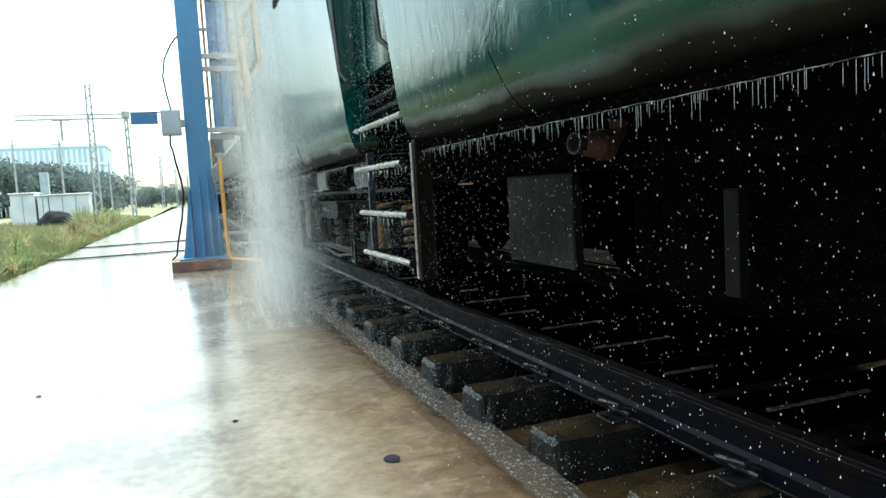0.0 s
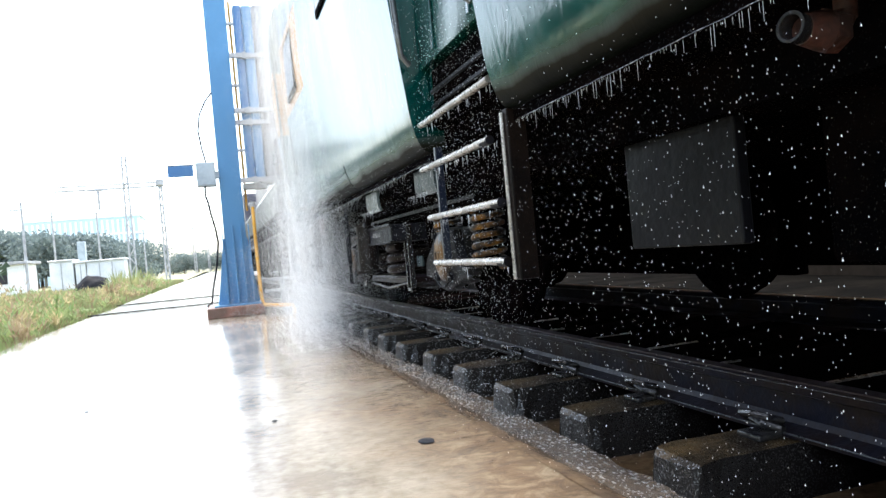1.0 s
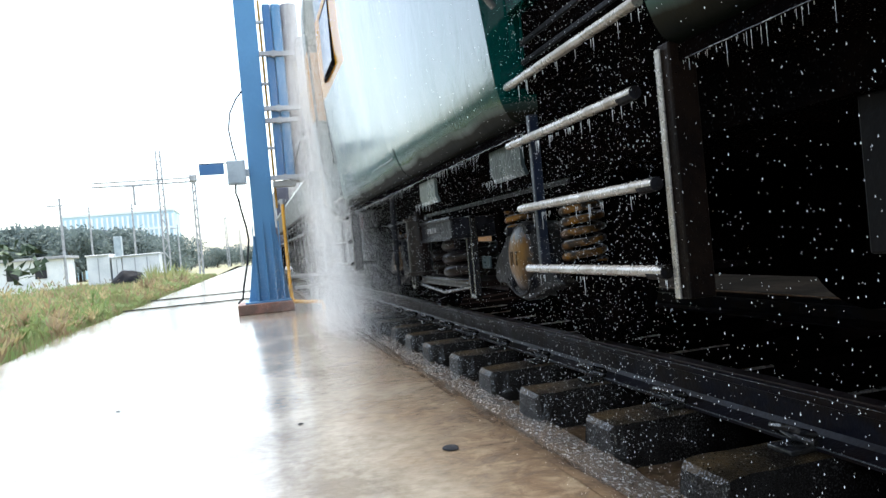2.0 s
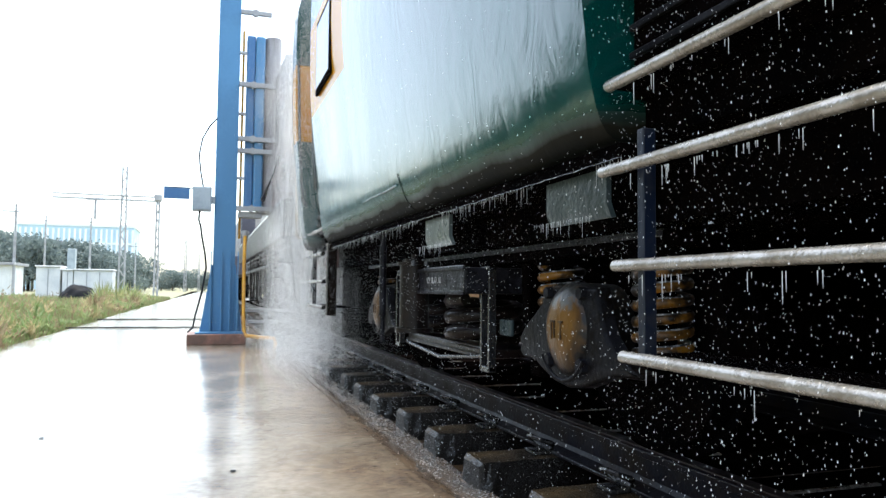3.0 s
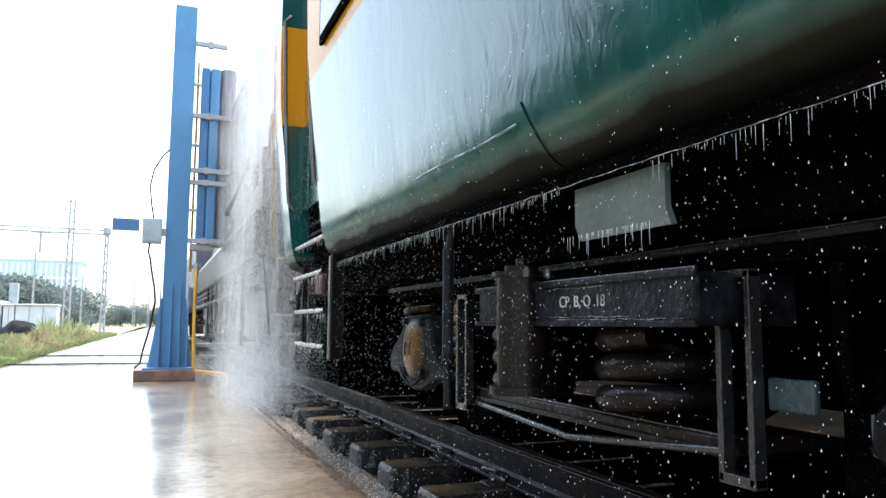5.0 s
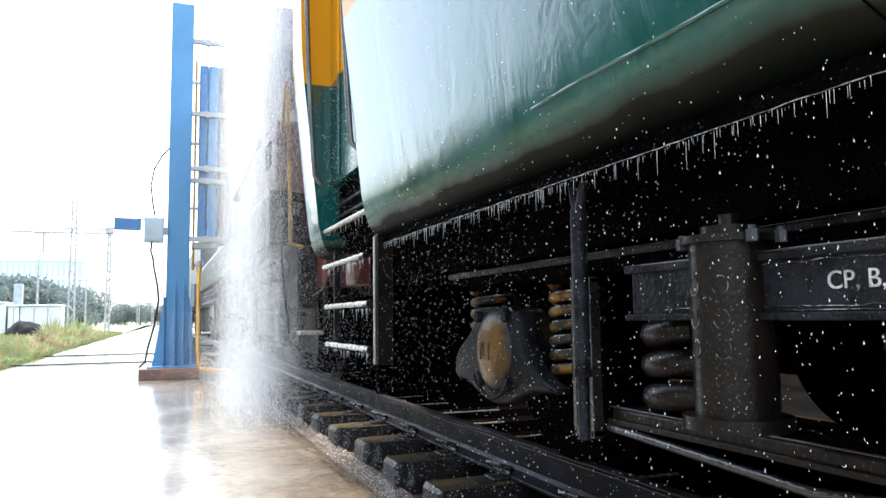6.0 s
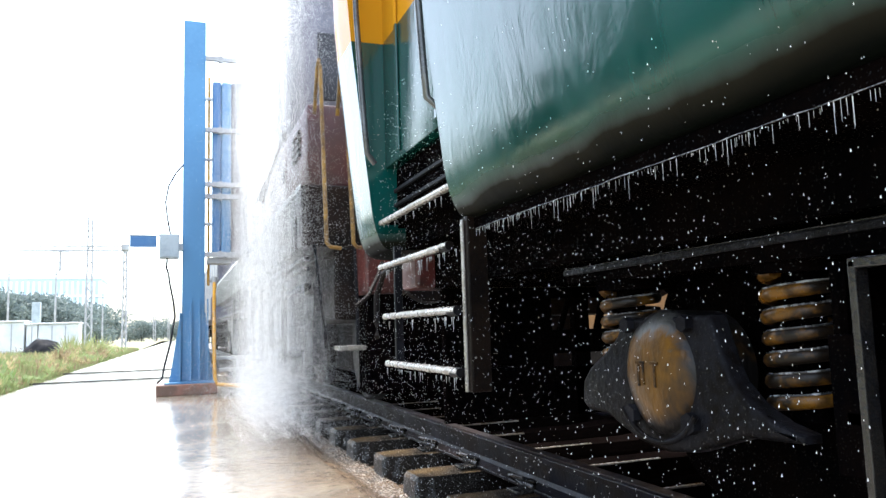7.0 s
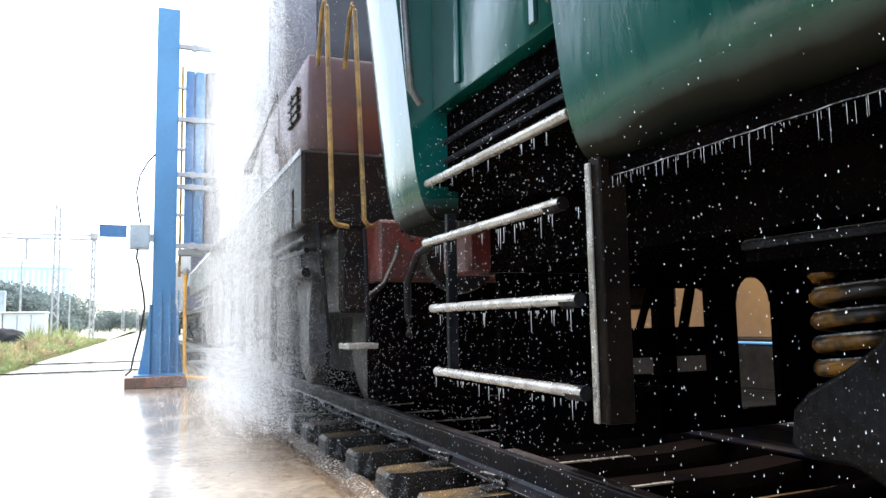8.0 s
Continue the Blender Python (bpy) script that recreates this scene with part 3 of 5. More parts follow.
# ---- wash gantry ----
def build_gantry():
    g = thing("wash_gantry", "blue steel train wash column with brush panels on a plinth", "train washer")
    bm = B()
    bm_box(bm, -0.21, 0.60, 10.88, 11.75, 0.0, 0.15, 0.012)
    part("plinth", bm, M_PLINTH, g, "wet red-brown concrete plinth")
    bm = B()
    bm_box(bm, 0.125, 0.435, 11.14, 11.46, 0.15, 5.55, 0.01)
    part("column", bm, M_BLUE, g)
    for x0, x1, f in ((-0.05, 0.125, 1), (0.435, 0.56, -1)):
        bm = B()
        if f > 0:
            pr = [(x1, 0.15), (x0, 0.15), (x0 + 0.03, 0.30), (x0 + 0.09, 0.7), (x1 - 0.02, 1.15), (x1, 1.15)]
        else:
            pr = [(x0, 0.15), (x1, 0.15), (x1 - 0.02, 0.3), (x1 - 0.07, 0.7), (x0 + 0.015, 1.15), (x0, 1.15)]
        bm_prism(bm, pr, 11.16, 11.44)
        part("gusset", bm, M_BLUE, g)
    for x in (0.09, 0.24, 0.36, 0.47):
        bm = B()
        bm_prism(bm, [(10.98, 0.15), (11.14, 0.15), (11.14, 1.35), (11.11, 1.35)], x, x + 0.014, "x")
        part("rib", bm, M_BLUE, g)
    bm = B()
    bm_box(bm, -0.1, 0.6, 10.95, 11.6, 0.151, 0.175, 0.004)
    part("base_plate", bm, M_BLUE, g)
    bm = B()
    bm_cyl(bm, (0.488, 11.25, 1.55), (0.488, 11.25, 4.72), 0.018)
    part("feed_pipe", bm, M_YPIPE, g, "yellow vertical water pipe", 40)
    bm = B()
    bm_box(bm, 0.535, 0.655, 11.1, 11.35, 2.0, 4.62, 0.02)
    part("brush_panel", bm, M_BLUE2, g)
    bm = B()
    bm_box(bm, 0.66, 0.80, 11.08, 11.33, 2.0, 4.62, 0.03)
    part("brush_panel", bm, M_BLUE, g)
    bm = B()
    rings = []
    for k in range(45):
        z = 2.0 + 2.64 * k / 44
        rings.append([bm.verts.new((0.93 + (0.122 + 0.014 * noise.noise((a, z * 3, 0))) * math.cos(a * math.tau / 18),
                                    11.25 + 0.122 * math.sin(a * math.tau / 18), z)) for a in range(18)])
    for q, r in zip(rings, rings[1:]):
        for a in range(18):
            bm.faces.new((q[a], q[(a + 1) % 18], r[(a + 1) % 18], r[a]))
    bm.faces.new(rings[0][::-1])
    bm.faces.new(rings[-1])
    part("brush_roller", bm, M_PANEL, g, "wet grey brush roller", 50)
    for z, x1 in ((4.95, 0.88), (3.85, 0.96), (3.03, 0.99), (2.85, 0.92), (1.99, 1.0)):
        bm = B()
        bm_box(bm, 0.43, x1, 11.03, 11.09, z - 0.035, z + 0.035, 0.008)
        bm_cyl(bm, (0.64, 11.02, z), (0.64, 11.1, z), 0.05)
        part("bracket", bm, M_STEEL, g)
    for z in (4.35, 3.42, 2.45):
        bm = B()
        bm_box(bm, 0.43, 0.56, 11.12, 11.17, z - 0.02, z + 0.02, 0.004)
        part("pipe_clamp", bm, M_STEEL, g)
    bm = B()
    bm_box(bm, 0.72, 1.02, 11.05, 11.4, 1.93, 2.0, 0.015)
    bm_box(bm, 0.46, 0.8, 11.1, 11.3, 1.86, 1.95, 0.015)
    part("drive_housing", bm, M_STEEL, g)
    bm = B()
    bm_tube(bm, [(0.56, 10.98, 1.58), (0.555, 10.95, 1.2), (0.56, 10.93, 0.5), (0.57, 10.9, 0.2), (0.6, 10.86, 0.13),
                 (0.8, 10.75, 0.11), (0.98, 10.66, 0.10), (1.0, 10.65, 0.03), (1.0, 10.65, -0.05)], 0.026)
    part("supply_pipe", bm, M_YPIPE, g, "yellow supply pipe bent along the floor", 50)
    bm = B()
    bm_tube(bm, [(0.5, 11.05, 1.62), (0.62, 11.03, 1.62)], 0.035)
    bm_tube(bm, [(0.56, 11.0, 1.50), (0.56, 11.0, 1.66)], 0.04)
    part("valve", bm, M_STEEL, g, smooth=40)
    bm = B()
    bm_box(bm, -0.185, 0.08, 11.0, 11.2, 1.93, 2.28, 0.01)
    bm_box(bm, -0.165, 0.06, 10.992, 11.0, 1.95, 2.26, 0.003)
    bx = part("switch_box", bm, M_BOX, g, "pale grey electrical box")
    bm = B()
    bm_box(bm, 0.07, 0.13, 11.08, 11.2, 2.05, 2.15)
    part("box_arm", bm, M_BOX, g)
    bm = B()
    bm_box(bm, -0.575, -0.225, 11.04, 11.07, 2.09, 2.245, 0.006)
    part("sign_board", bm, M_BLUE2, g, "small blue sign board")
    bm = B()
    bm_box(bm, -0.575, -0.18, 11.05, 11.075, 2.247, 2.262)
    part("sign_arm", bm, M_CABLE, g)
    bm = B()
    bm_tube(bm, [(-0.08, 11.08, 1.94), (-0.09, 11.06, 1.8), (-0.06, 11.05, 1.7), (-0.04, 11.04, 1.55), (0.01, 11.06, 1.3), (0.03, 11.0, 1.1),
                 (-0.02, 10.98, 0.75), (-0.10, 10.95, 0.42), (-0.13, 10.93, 0.24), (-0.2, 10.95, 0.18)], 0.014)
    part("cable", bm, M_CABLE, g, "dark cable hanging down the column", 50)
    bm = B()
    bm_tube(bm, [(-0.04, 11.1, 2.28), (-0.08, 11.1, 2.5), (-0.11, 11.1, 2.75), (-0.07, 11.12, 3.0), (0.03, 11.13, 3.2), (0.125, 11.14, 3.32)], 0.012)
    part("cable", bm, M_CABLE, g, smooth=50)
    for x0, y0, x1, y1, z in ((0.6, 11.5, 1.3, 12.2, 0.45), (0.65, 11.4, 1.1, 11.5, 0.28)):
        bm = B()
        bm_box(bm, x0, x1, y0, y0 + 0.06, z, z + 0.05, 0.005)
        bm_box(bm, x0 + 0.3, x0 + 0.36, y0, y0 + 0.06, 0.0, z, 0.005)
        part("side_guard", bm, M_STEEL, g)


build_gantry()


# ---- coach ----
SIDE = [(1.30, 1.20), (0.985, 1.193), (0.966, 1.199), (0.948, 1.212), (0.930, 1.241), (0.915, 1.282), (0.903, 1.332), (0.8935, 1.385),
        (0.885, 1.47), (0.868, 1.62), (0.852, 1.78), (0.832, 1.98), (0.808, 2.2), (0.792, 2.4), (0.785, 2.65), (0.785, 3.3), (0.80, 3.5),
        (0.85, 3.68), (0.96, 3.85), (1.2, 4.0), (1.7, 4.13), (AXIS_X, 4.18)]
HULL = SIDE + [(2 * AXIS_X - x, z) for x, z in SIDE[-2::-1]]


def hull_at(bm, y, inset=0.0, drop=0.0):
    out = []
    for x, z in HULL:
        d = x - AXIS_X
        s = 1 - inset / 1.69
        out.append(bm.verts.new((AXIS_X + d * s, y, z - drop * max(0, z - 3.0))))
    return out


def hull_body(y0, y1, round_end=False):
    bm = B()
    stations = []
    n = max(2, int((y1 - y0) / 0.35))
    for i in range(n + 1):
        stations.append((y0 + (y1 - y0) * i / n, 0, 0))
    if round_end:
        for a in (20, 40, 60, 78):
            stations.append((y1 + 0.20 * math.sin(radians(a)), 0.20 * (1 - math.cos(radians(a))), 0.06 * a / 78))
    rings = [hull_at(bm, *s) for s in stations]
    for r in rings[1:-1]:
        for v in r:
            v.co.x += 0.004 * noise.noise((v.co.y * 1.3, v.co.z * 1.5, v.co.x)) * (1 if v.co.x < AXIS_X else -1)
    k = len(HULL)
    for q, s in zip(rings, rings[1:]):
        for j in range(k):
            bm.faces.new((q[j], q[(j + 1) % k], s[(j + 1) % k], s[j]))
    bm.faces.new(rings[0][::-1])
    bm.faces.new(rings[-1])
    bmesh.ops.recalc_face_normals(bm, faces=bm.faces)
    return bm


def axle_set(coach, y):
    """Wheelset with axle box, primary springs and skirt of one axle, on the near side and the far side."""
    zc = 0.68
    bm = B()
    bm_cyl(bm, (RAIL_X - 0.2, y, zc), (RAIL_X + 1.95, y, zc), 0.075)
    part("axle", bm, M_BLACK, coach, smooth=40)
    for x, d in ((RAIL_X - 0.04, 1), (RAIL_X + 1.79, -1)):
        bm = B()
        bm_lathe(bm, (x, y, zc), [(0, 0.2), (0, 0.42), (0.015 * d, 0.442), (0.10 * d, 0.446), (0.105 * d, 0.475), (0.135 * d, 0.475),
                                  (0.135 * d, 0.40), (0.09 * d, 0.36), (0.07 * d, 0.2)], 40)
        part("wheel", bm, M_BLACK, coach, smooth=35)
    bm = B()
    bm_lathe(bm, (1.235, y, zc), [(0.2, 0.16), (0.05, 0.165), (0.04, 0.168), (0.02, 0.16), (-0.0, 0.145), (-0.013, 0.125), (-0.022, 0.10), (-0.028, 0.07),
                                  (-0.031, 0.02)], 40)
    for v in bm.verts:
        low = max(0.0, (zc - v.co.z) / 0.165)
        v.co.y = y + (v.co.y - y) * (0.95 - 0.13 * low * low)
        v.co.z += 0.006 * noise.noise(v.co * 9) - 0.012 * low * low
    cover = part("axle_box", bm, M_AXLEBOX, coach, "ochre painted axle box cover with scuffed silver top", 50)
    bm = B()
    for dy, z0 in ((0.04, -0.035), (0.018, -0.03), (-0.03, -0.035)):
        bm_box(bm, 1.2015, 1.21, y + dy - 0.004, y + dy + 0.004, zc + z0, zc + 0.03, 0.001)
    bm_box(bm, 1.2015, 1.21, y - 0.045, y - 0.012, zc + 0.024, zc + 0.032, 0.001)
    bm_box(bm, 1.2015, 1.21, y + 0.012, y + 0.05, zc + 0.024, zc + 0.032, 0.001)
    part("cast_mark", bm, M_CASTMARK, cover)
    # wing-shaped saddle below the axle box
    pr = [(y - 0.46, 0.552), (y - 0.46, 0.57), (y - 0.39, 0.588), (y - 0.32, 0.622), (y - 0.265, 0.67), (y - 0.235, 0.73), (y - 0.215, 0.79), (y - 0.20, 0.83),
          (y + 0.17, 0.83), (y + 0.20, 0.78), (y + 0.27, 0.73), (y + 0.36, 0.68), (y + 0.40, 0.64), (y + 0.41, 0.57), (y + 0.38, 0.548),
          (y + 0.27, 0.545), (y + 0.20, 0.515), (y + 0.11, 0.485), (y, 0.472), (y - 0.11, 0.485), (y - 0.20, 0.515), (y - 0.30, 0.545)]
    bm = B()
    bm_prism(bm, pr, 1.245, 1.30, "x")
    rim = [e for e in bm.edges if all(v.co.x < 1.25 for v in e.verts)]
    bmesh.ops.bevel(bm, geom=rim, offset=0.016, segments=3, affect="EDGES", profile=0.5)
    saddle = part("axle_box_saddle", bm, M_SADDLE, coach, "wet black cast saddle", 50)
    bm = B()
    bm_tube(bm, [(1.225, y + 0.19 * math.cos(radians(a)), zc + 0.01 + 0.19 * math.sin(radians(a))) for a in range(215, 330, 9)], 0.008, 8)
    part("saddle_lip", bm, M_SADDLE, saddle, "wet rounded lip below the axle box", 60)
    for s in (-1, 1):
        ys = y + s * 0.345
        bm = B()
        bm_coil(bm, (1.405, ys), 0.082, 0.018, 0.60, 0.925, 6.5)
        spring = part("coil_spring", bm, M_COIL, coach, "yellow coil spring", 60)
        bm = B()
        bm_coil(bm, (1.405, ys), 0.091, 0.0032, 0.615, 0.94, 6.5)
        part("water_line", bm, M_WET, spring, "water running round the coil, its glint painted pale", 60)
        bm = B()
        bm_cyl(bm, (1.405, ys, 0.58), (1.405, ys, 0.94), 0.045)
        bm_cyl(bm, (1.405, ys, 0.92), (1.405, ys, 0.955), 0.11)
        part("spring_guide", bm, M_BLACK, coach, smooth=40)
        for dz, r in ((-0.12, 0.028), (0.13, 0.022)):
            bm = B()
            bm_cyl(bm, (1.222, y + s * 0.125, zc + dz), (1.25, y + s * 0.125, zc + dz), r, None, 6)
            part("bolt", bm, M_GREY, coach)
    bm = B()
    bm_box(bm, 3.55, 3.75, y - 0.2, y + 0.2, 0.5, 0.88, 0.03)
    part("axle_box", bm, M_BLACK, coach)


def stirrup(coach, y):
    """Tall rectangular safety loop of flat bar."""
    bm = B()
    for dy in (-0.045, 0.045):
        bm_box(bm, 1.20, 1.235, y + dy - 0.008, y + dy + 0.008, 0.46, 0.92, 0.002)
    bm_box(bm, 1.20, 1.235, y - 0.053, y + 0.053, 0.905, 0.925, 0.003)
    bm_box(bm, 1.20, 1.235, y - 0.053, y + 0.053, 0.455, 0.48, 0.003)
    part("safety_loop", bm, M_EDGE, coach, "wet flat steel safety loop")


def text_part(parent, words, size, m, material, name="lettering"):
    cu = bpy.data.curves.new(name, "FONT")
    cu.body = words
    cu.size = size
    cu.extrude = 0.001
    tmp = bpy.data.objects.new(name, cu)
    scene.collection.objects.link(tmp)
    bpy.context.view_layer.update()
    me = bpy.data.meshes.new_from_object(tmp.evaluated_get(bpy.context.evaluated_depsgraph_get()))
    bpy.data.objects.remove(tmp)
    bpy.data.curves.remove(cu)
    me.name = name
    me.materials.clear()
    me.materials.append(material)
    ob = new(name, me)
    ob.matrix_basis = m
    ob.parent = parent
    return ob


def bogie(coach):
    axle_set(coach, 0.77)
    axle_set(coach, -2.13)
    for x in (1.28, 3.55):
        bm = B()
        pr = [(1.30, 0.955), (1.30, 1.0), (-2.66, 1.0), (-2.66, 0.955), (-1.45, 0.94), (0.08, 0.94)]
        bm_prism(bm, pr, x, x + 0.16, "x")
        part("bogie_frame", bm, M_BLACK, coach)
    # thin glossy lips added to carry the highlights of wet edges
    for y0, y1, z, x in ((-2.66, 1.30, 1.0005, 1.276), (-1.39, 0.01, 0.546, 1.246), (-1.45, -0.30, 0.9245, 1.094)):
        bm = B()
        bm_box(bm, x, x + 0.014, y0, y1, z, z + 0.005, 0.002)
        part("glint_lip", bm, M_EDGE, coach, "thin lip added for the wet edge highlight")
    bm = B()
    bm_box(bm, 1.268, 1.2785, -2.66, 1.30, 0.981, 0.999, 0.003)
    part("frame_flange", bm, M_PLATE, coach, "wet grey flange along the bogie frame")
    bm = B()
    bm_box(bm, 1.105, 1.40, -1.44, -0.31, 0.80, 0.92, 0.01)
    bolster = part("side_plate", bm, M_PLATE, coach, "wet black side plate with white stencilled letters")
    for z in (0.796, 0.909):
        bm = B()
        bm_box(bm, 1.092, 1.104, -1.45, -0.30, z, z + 0.015, 0.003)
        part("flange", bm, M_PLATE, bolster)
    text_part(bolster, "CP, B, Q .18", 0.045, pose(1.1035, -0.872, 0.850, 90, 0, -90), M_LETTER)
    for z, y0, y1, seed in ((0.806, -1.44, -0.32, 1), (0.815, -1.40, -0.75, 2), (0.822, -1.2, -0.4, 3), (0.915, -1.43, -0.34, 4), (0.902, -1.1, -0.5, 5)):
        bm = B()
        n = int((y1 - y0) / 0.02)
        bm_tube(bm, [(1.1025, y0 + 0.02 * k, z + 0.004 * noise.noise((k * 0.4, seed, 0)) + 0.003 * noise.noise((k * 1.3, seed, 4))) for k in range(n)], 0.0011, 5)
        part("water_line", bm, M_WET, bolster, "water creeping along the plate, its glint painted pale")
    for yc in (-0.45, ):
        bm = B()
        bm_cyl(bm, (1.10, yc - 0.20, 0.60), (1.10, yc - 0.20, 0.95), 0.08, None, 24)
        damper = part("damper", bm, M_DARKBROWN, coach, "rusty dark vertical damper cylinder", 40)
        for z0, z1, r in ((0.95, 0.965, 0.096), (0.965, 0.985, 0.055), (0.585, 0.61, 0.104), (0.985, 1.01, 0.018)):
            bm = B()
            bm_cyl(bm, (1.10, yc - 0.20, z0), (1.10, yc - 0.20, z1), r, None, 24)
            part("flange", bm, M_DARKBROWN, damper, smooth=40)
        for a in (20, 160, 200, 340):
            py, px = yc - 0.2 + 0.105 * math.cos(radians(a)), 1.10 + 0.105 * math.sin(radians(a))
            bm = B()
            bm_cyl(bm, (px, py, 0.945), (px, py, 0.968), 0.012, None, 6)
            bm_cyl(bm, (px, py, 0.968), (px, py, 0.976), 0.007, None, 8)
            part("bolt", bm, M_HORN, damper, "wet flange bolt")
        for a in (238, 284):
            for z, gap in ((0.865, 0), (0.80, 40), (0.742, 60)):
                pts = []
                for k in range(0, 330 - gap, 24):
                    th = radians(a) + 0.19 * math.cos(radians(k + 70))
                    pts.append((1.10 + 0.0808 * math.sin(th), yc - 0.2 - 0.0808 * math.cos(th) * -1, z + 0.019 * math.sin(radians(k + 70))))
                bm = B()
                bm_tube(bm, pts, 0.0011, 5)
                part("chalk_mark", bm, M_CHALK, damper, "pale chalk ring on the cylinder")
    # secondary coil nests
    for yc in (-0.28, -1.03):
        bm = B()
        bm_coil(bm, (1.36, yc), 0.135 if yc > -0.9 else 0.17, 0.036, 0.565, 0.775, 2.6, 20)
        part("bolster_spring", bm, M_DARKBROWN, coach, "heavy dark bolster spring", 60)
    bm = B()
    bm_box(bm, 1.25, 1.5, -1.38, 0.0, 0.505, 0.545, 0.008)
    bm_box(bm, 1.238, 1.252, -1.39, 0.01, 0.50, 0.515, 0.002)
    part("spring_plank", bm, M_DARKBROWN, coach)
    bm = B()
    bm_tube(bm, [(1.24, 0.0, 0.49), (1.235, -0.7, 0.455), (1.24, -1.4, 0.52)], 0.012, 8)
    part("brake_rod", bm, M_EDGE, coach, smooth=50)
    stirrup(coach, 0.075)
    stirrup(coach, -1.44)
    # hanger post between underframe and bogie
    bm = B()
    px, py = 1.03, -0.20
    bm_cyl(bm, (px, py, 0.66), (px, py, 1.08), 0.021, None, 16)
    bm_cyl(bm, (px, py, 0.50), (px, py, 0.66), 0.015, None, 12)
    bm_cyl(bm, (px, py, 0.655), (px, py, 0.675), 0.024, None, 16)
    bm_cyl(bm, (px, py, 1.06), (px, py + 0.036, 1.175), 0.014, 0.010, 10)
    bm_cyl(bm, (px, py, 1.06), (px, py - 0.036, 1.175), 0.014, 0.010, 10)
    bm_box(bm, px - 0.02, px + 0.02, py - 0.055, py + 0.055, 1.172, 1.19, 0.004)
    part("hanger_post", bm, M_PLATE, coach, "black forked hanger post", 40)
    bm = B()
    bm_box(bm, 1.27, 1.29, 0.18, 0.25, 0.5, 0.78, 0.004)
    bm_box(bm, 1.27, 1.29, 0.16, 0.22, 0.60, 0.63, 0.004)
    part("brake_hanger", bm, M_BLACK, coach)
    for y in (0.25, -1.62):
        bm = B()
        bm_tube(bm, [(1.32, y, 0.93), (1.33, y + 0.01, 0.75), (1.35, y - 0.02, 0.55)], 0.02, 8)
        bm_box(bm, 1.36, 1.55, y - 0.05, y + 0.05, 0.45, 0.72, 0.015)
        part("brake_block", bm, M_BLACK, coach)
    for y0, y1, z0, z1 in ((-1.78, -1.72, 0.56, 0.64), (-1.60, -1.48, 0.62, 0.69)):
        bm = B()
        bm_box(bm, 1.255, 1.275, y0, y1, z0, z1, 0.006)
        part("small_plate", bm, M_FLAP2, coach, "small grey-green plate")
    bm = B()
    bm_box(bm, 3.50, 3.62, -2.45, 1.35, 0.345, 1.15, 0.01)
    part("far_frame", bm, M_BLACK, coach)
    # frame carried on past the bogie, added to shut out far-side light
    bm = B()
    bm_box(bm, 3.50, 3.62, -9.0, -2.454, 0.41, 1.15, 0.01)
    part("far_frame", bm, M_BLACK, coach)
    # unseen panel added to block the bright gap at the cab end
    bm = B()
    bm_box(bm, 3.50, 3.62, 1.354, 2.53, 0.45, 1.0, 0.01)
    part("far_light_stop", bm, M_BLACK, coach)
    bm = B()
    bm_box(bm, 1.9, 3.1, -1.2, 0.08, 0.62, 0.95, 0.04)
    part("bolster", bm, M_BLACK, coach)


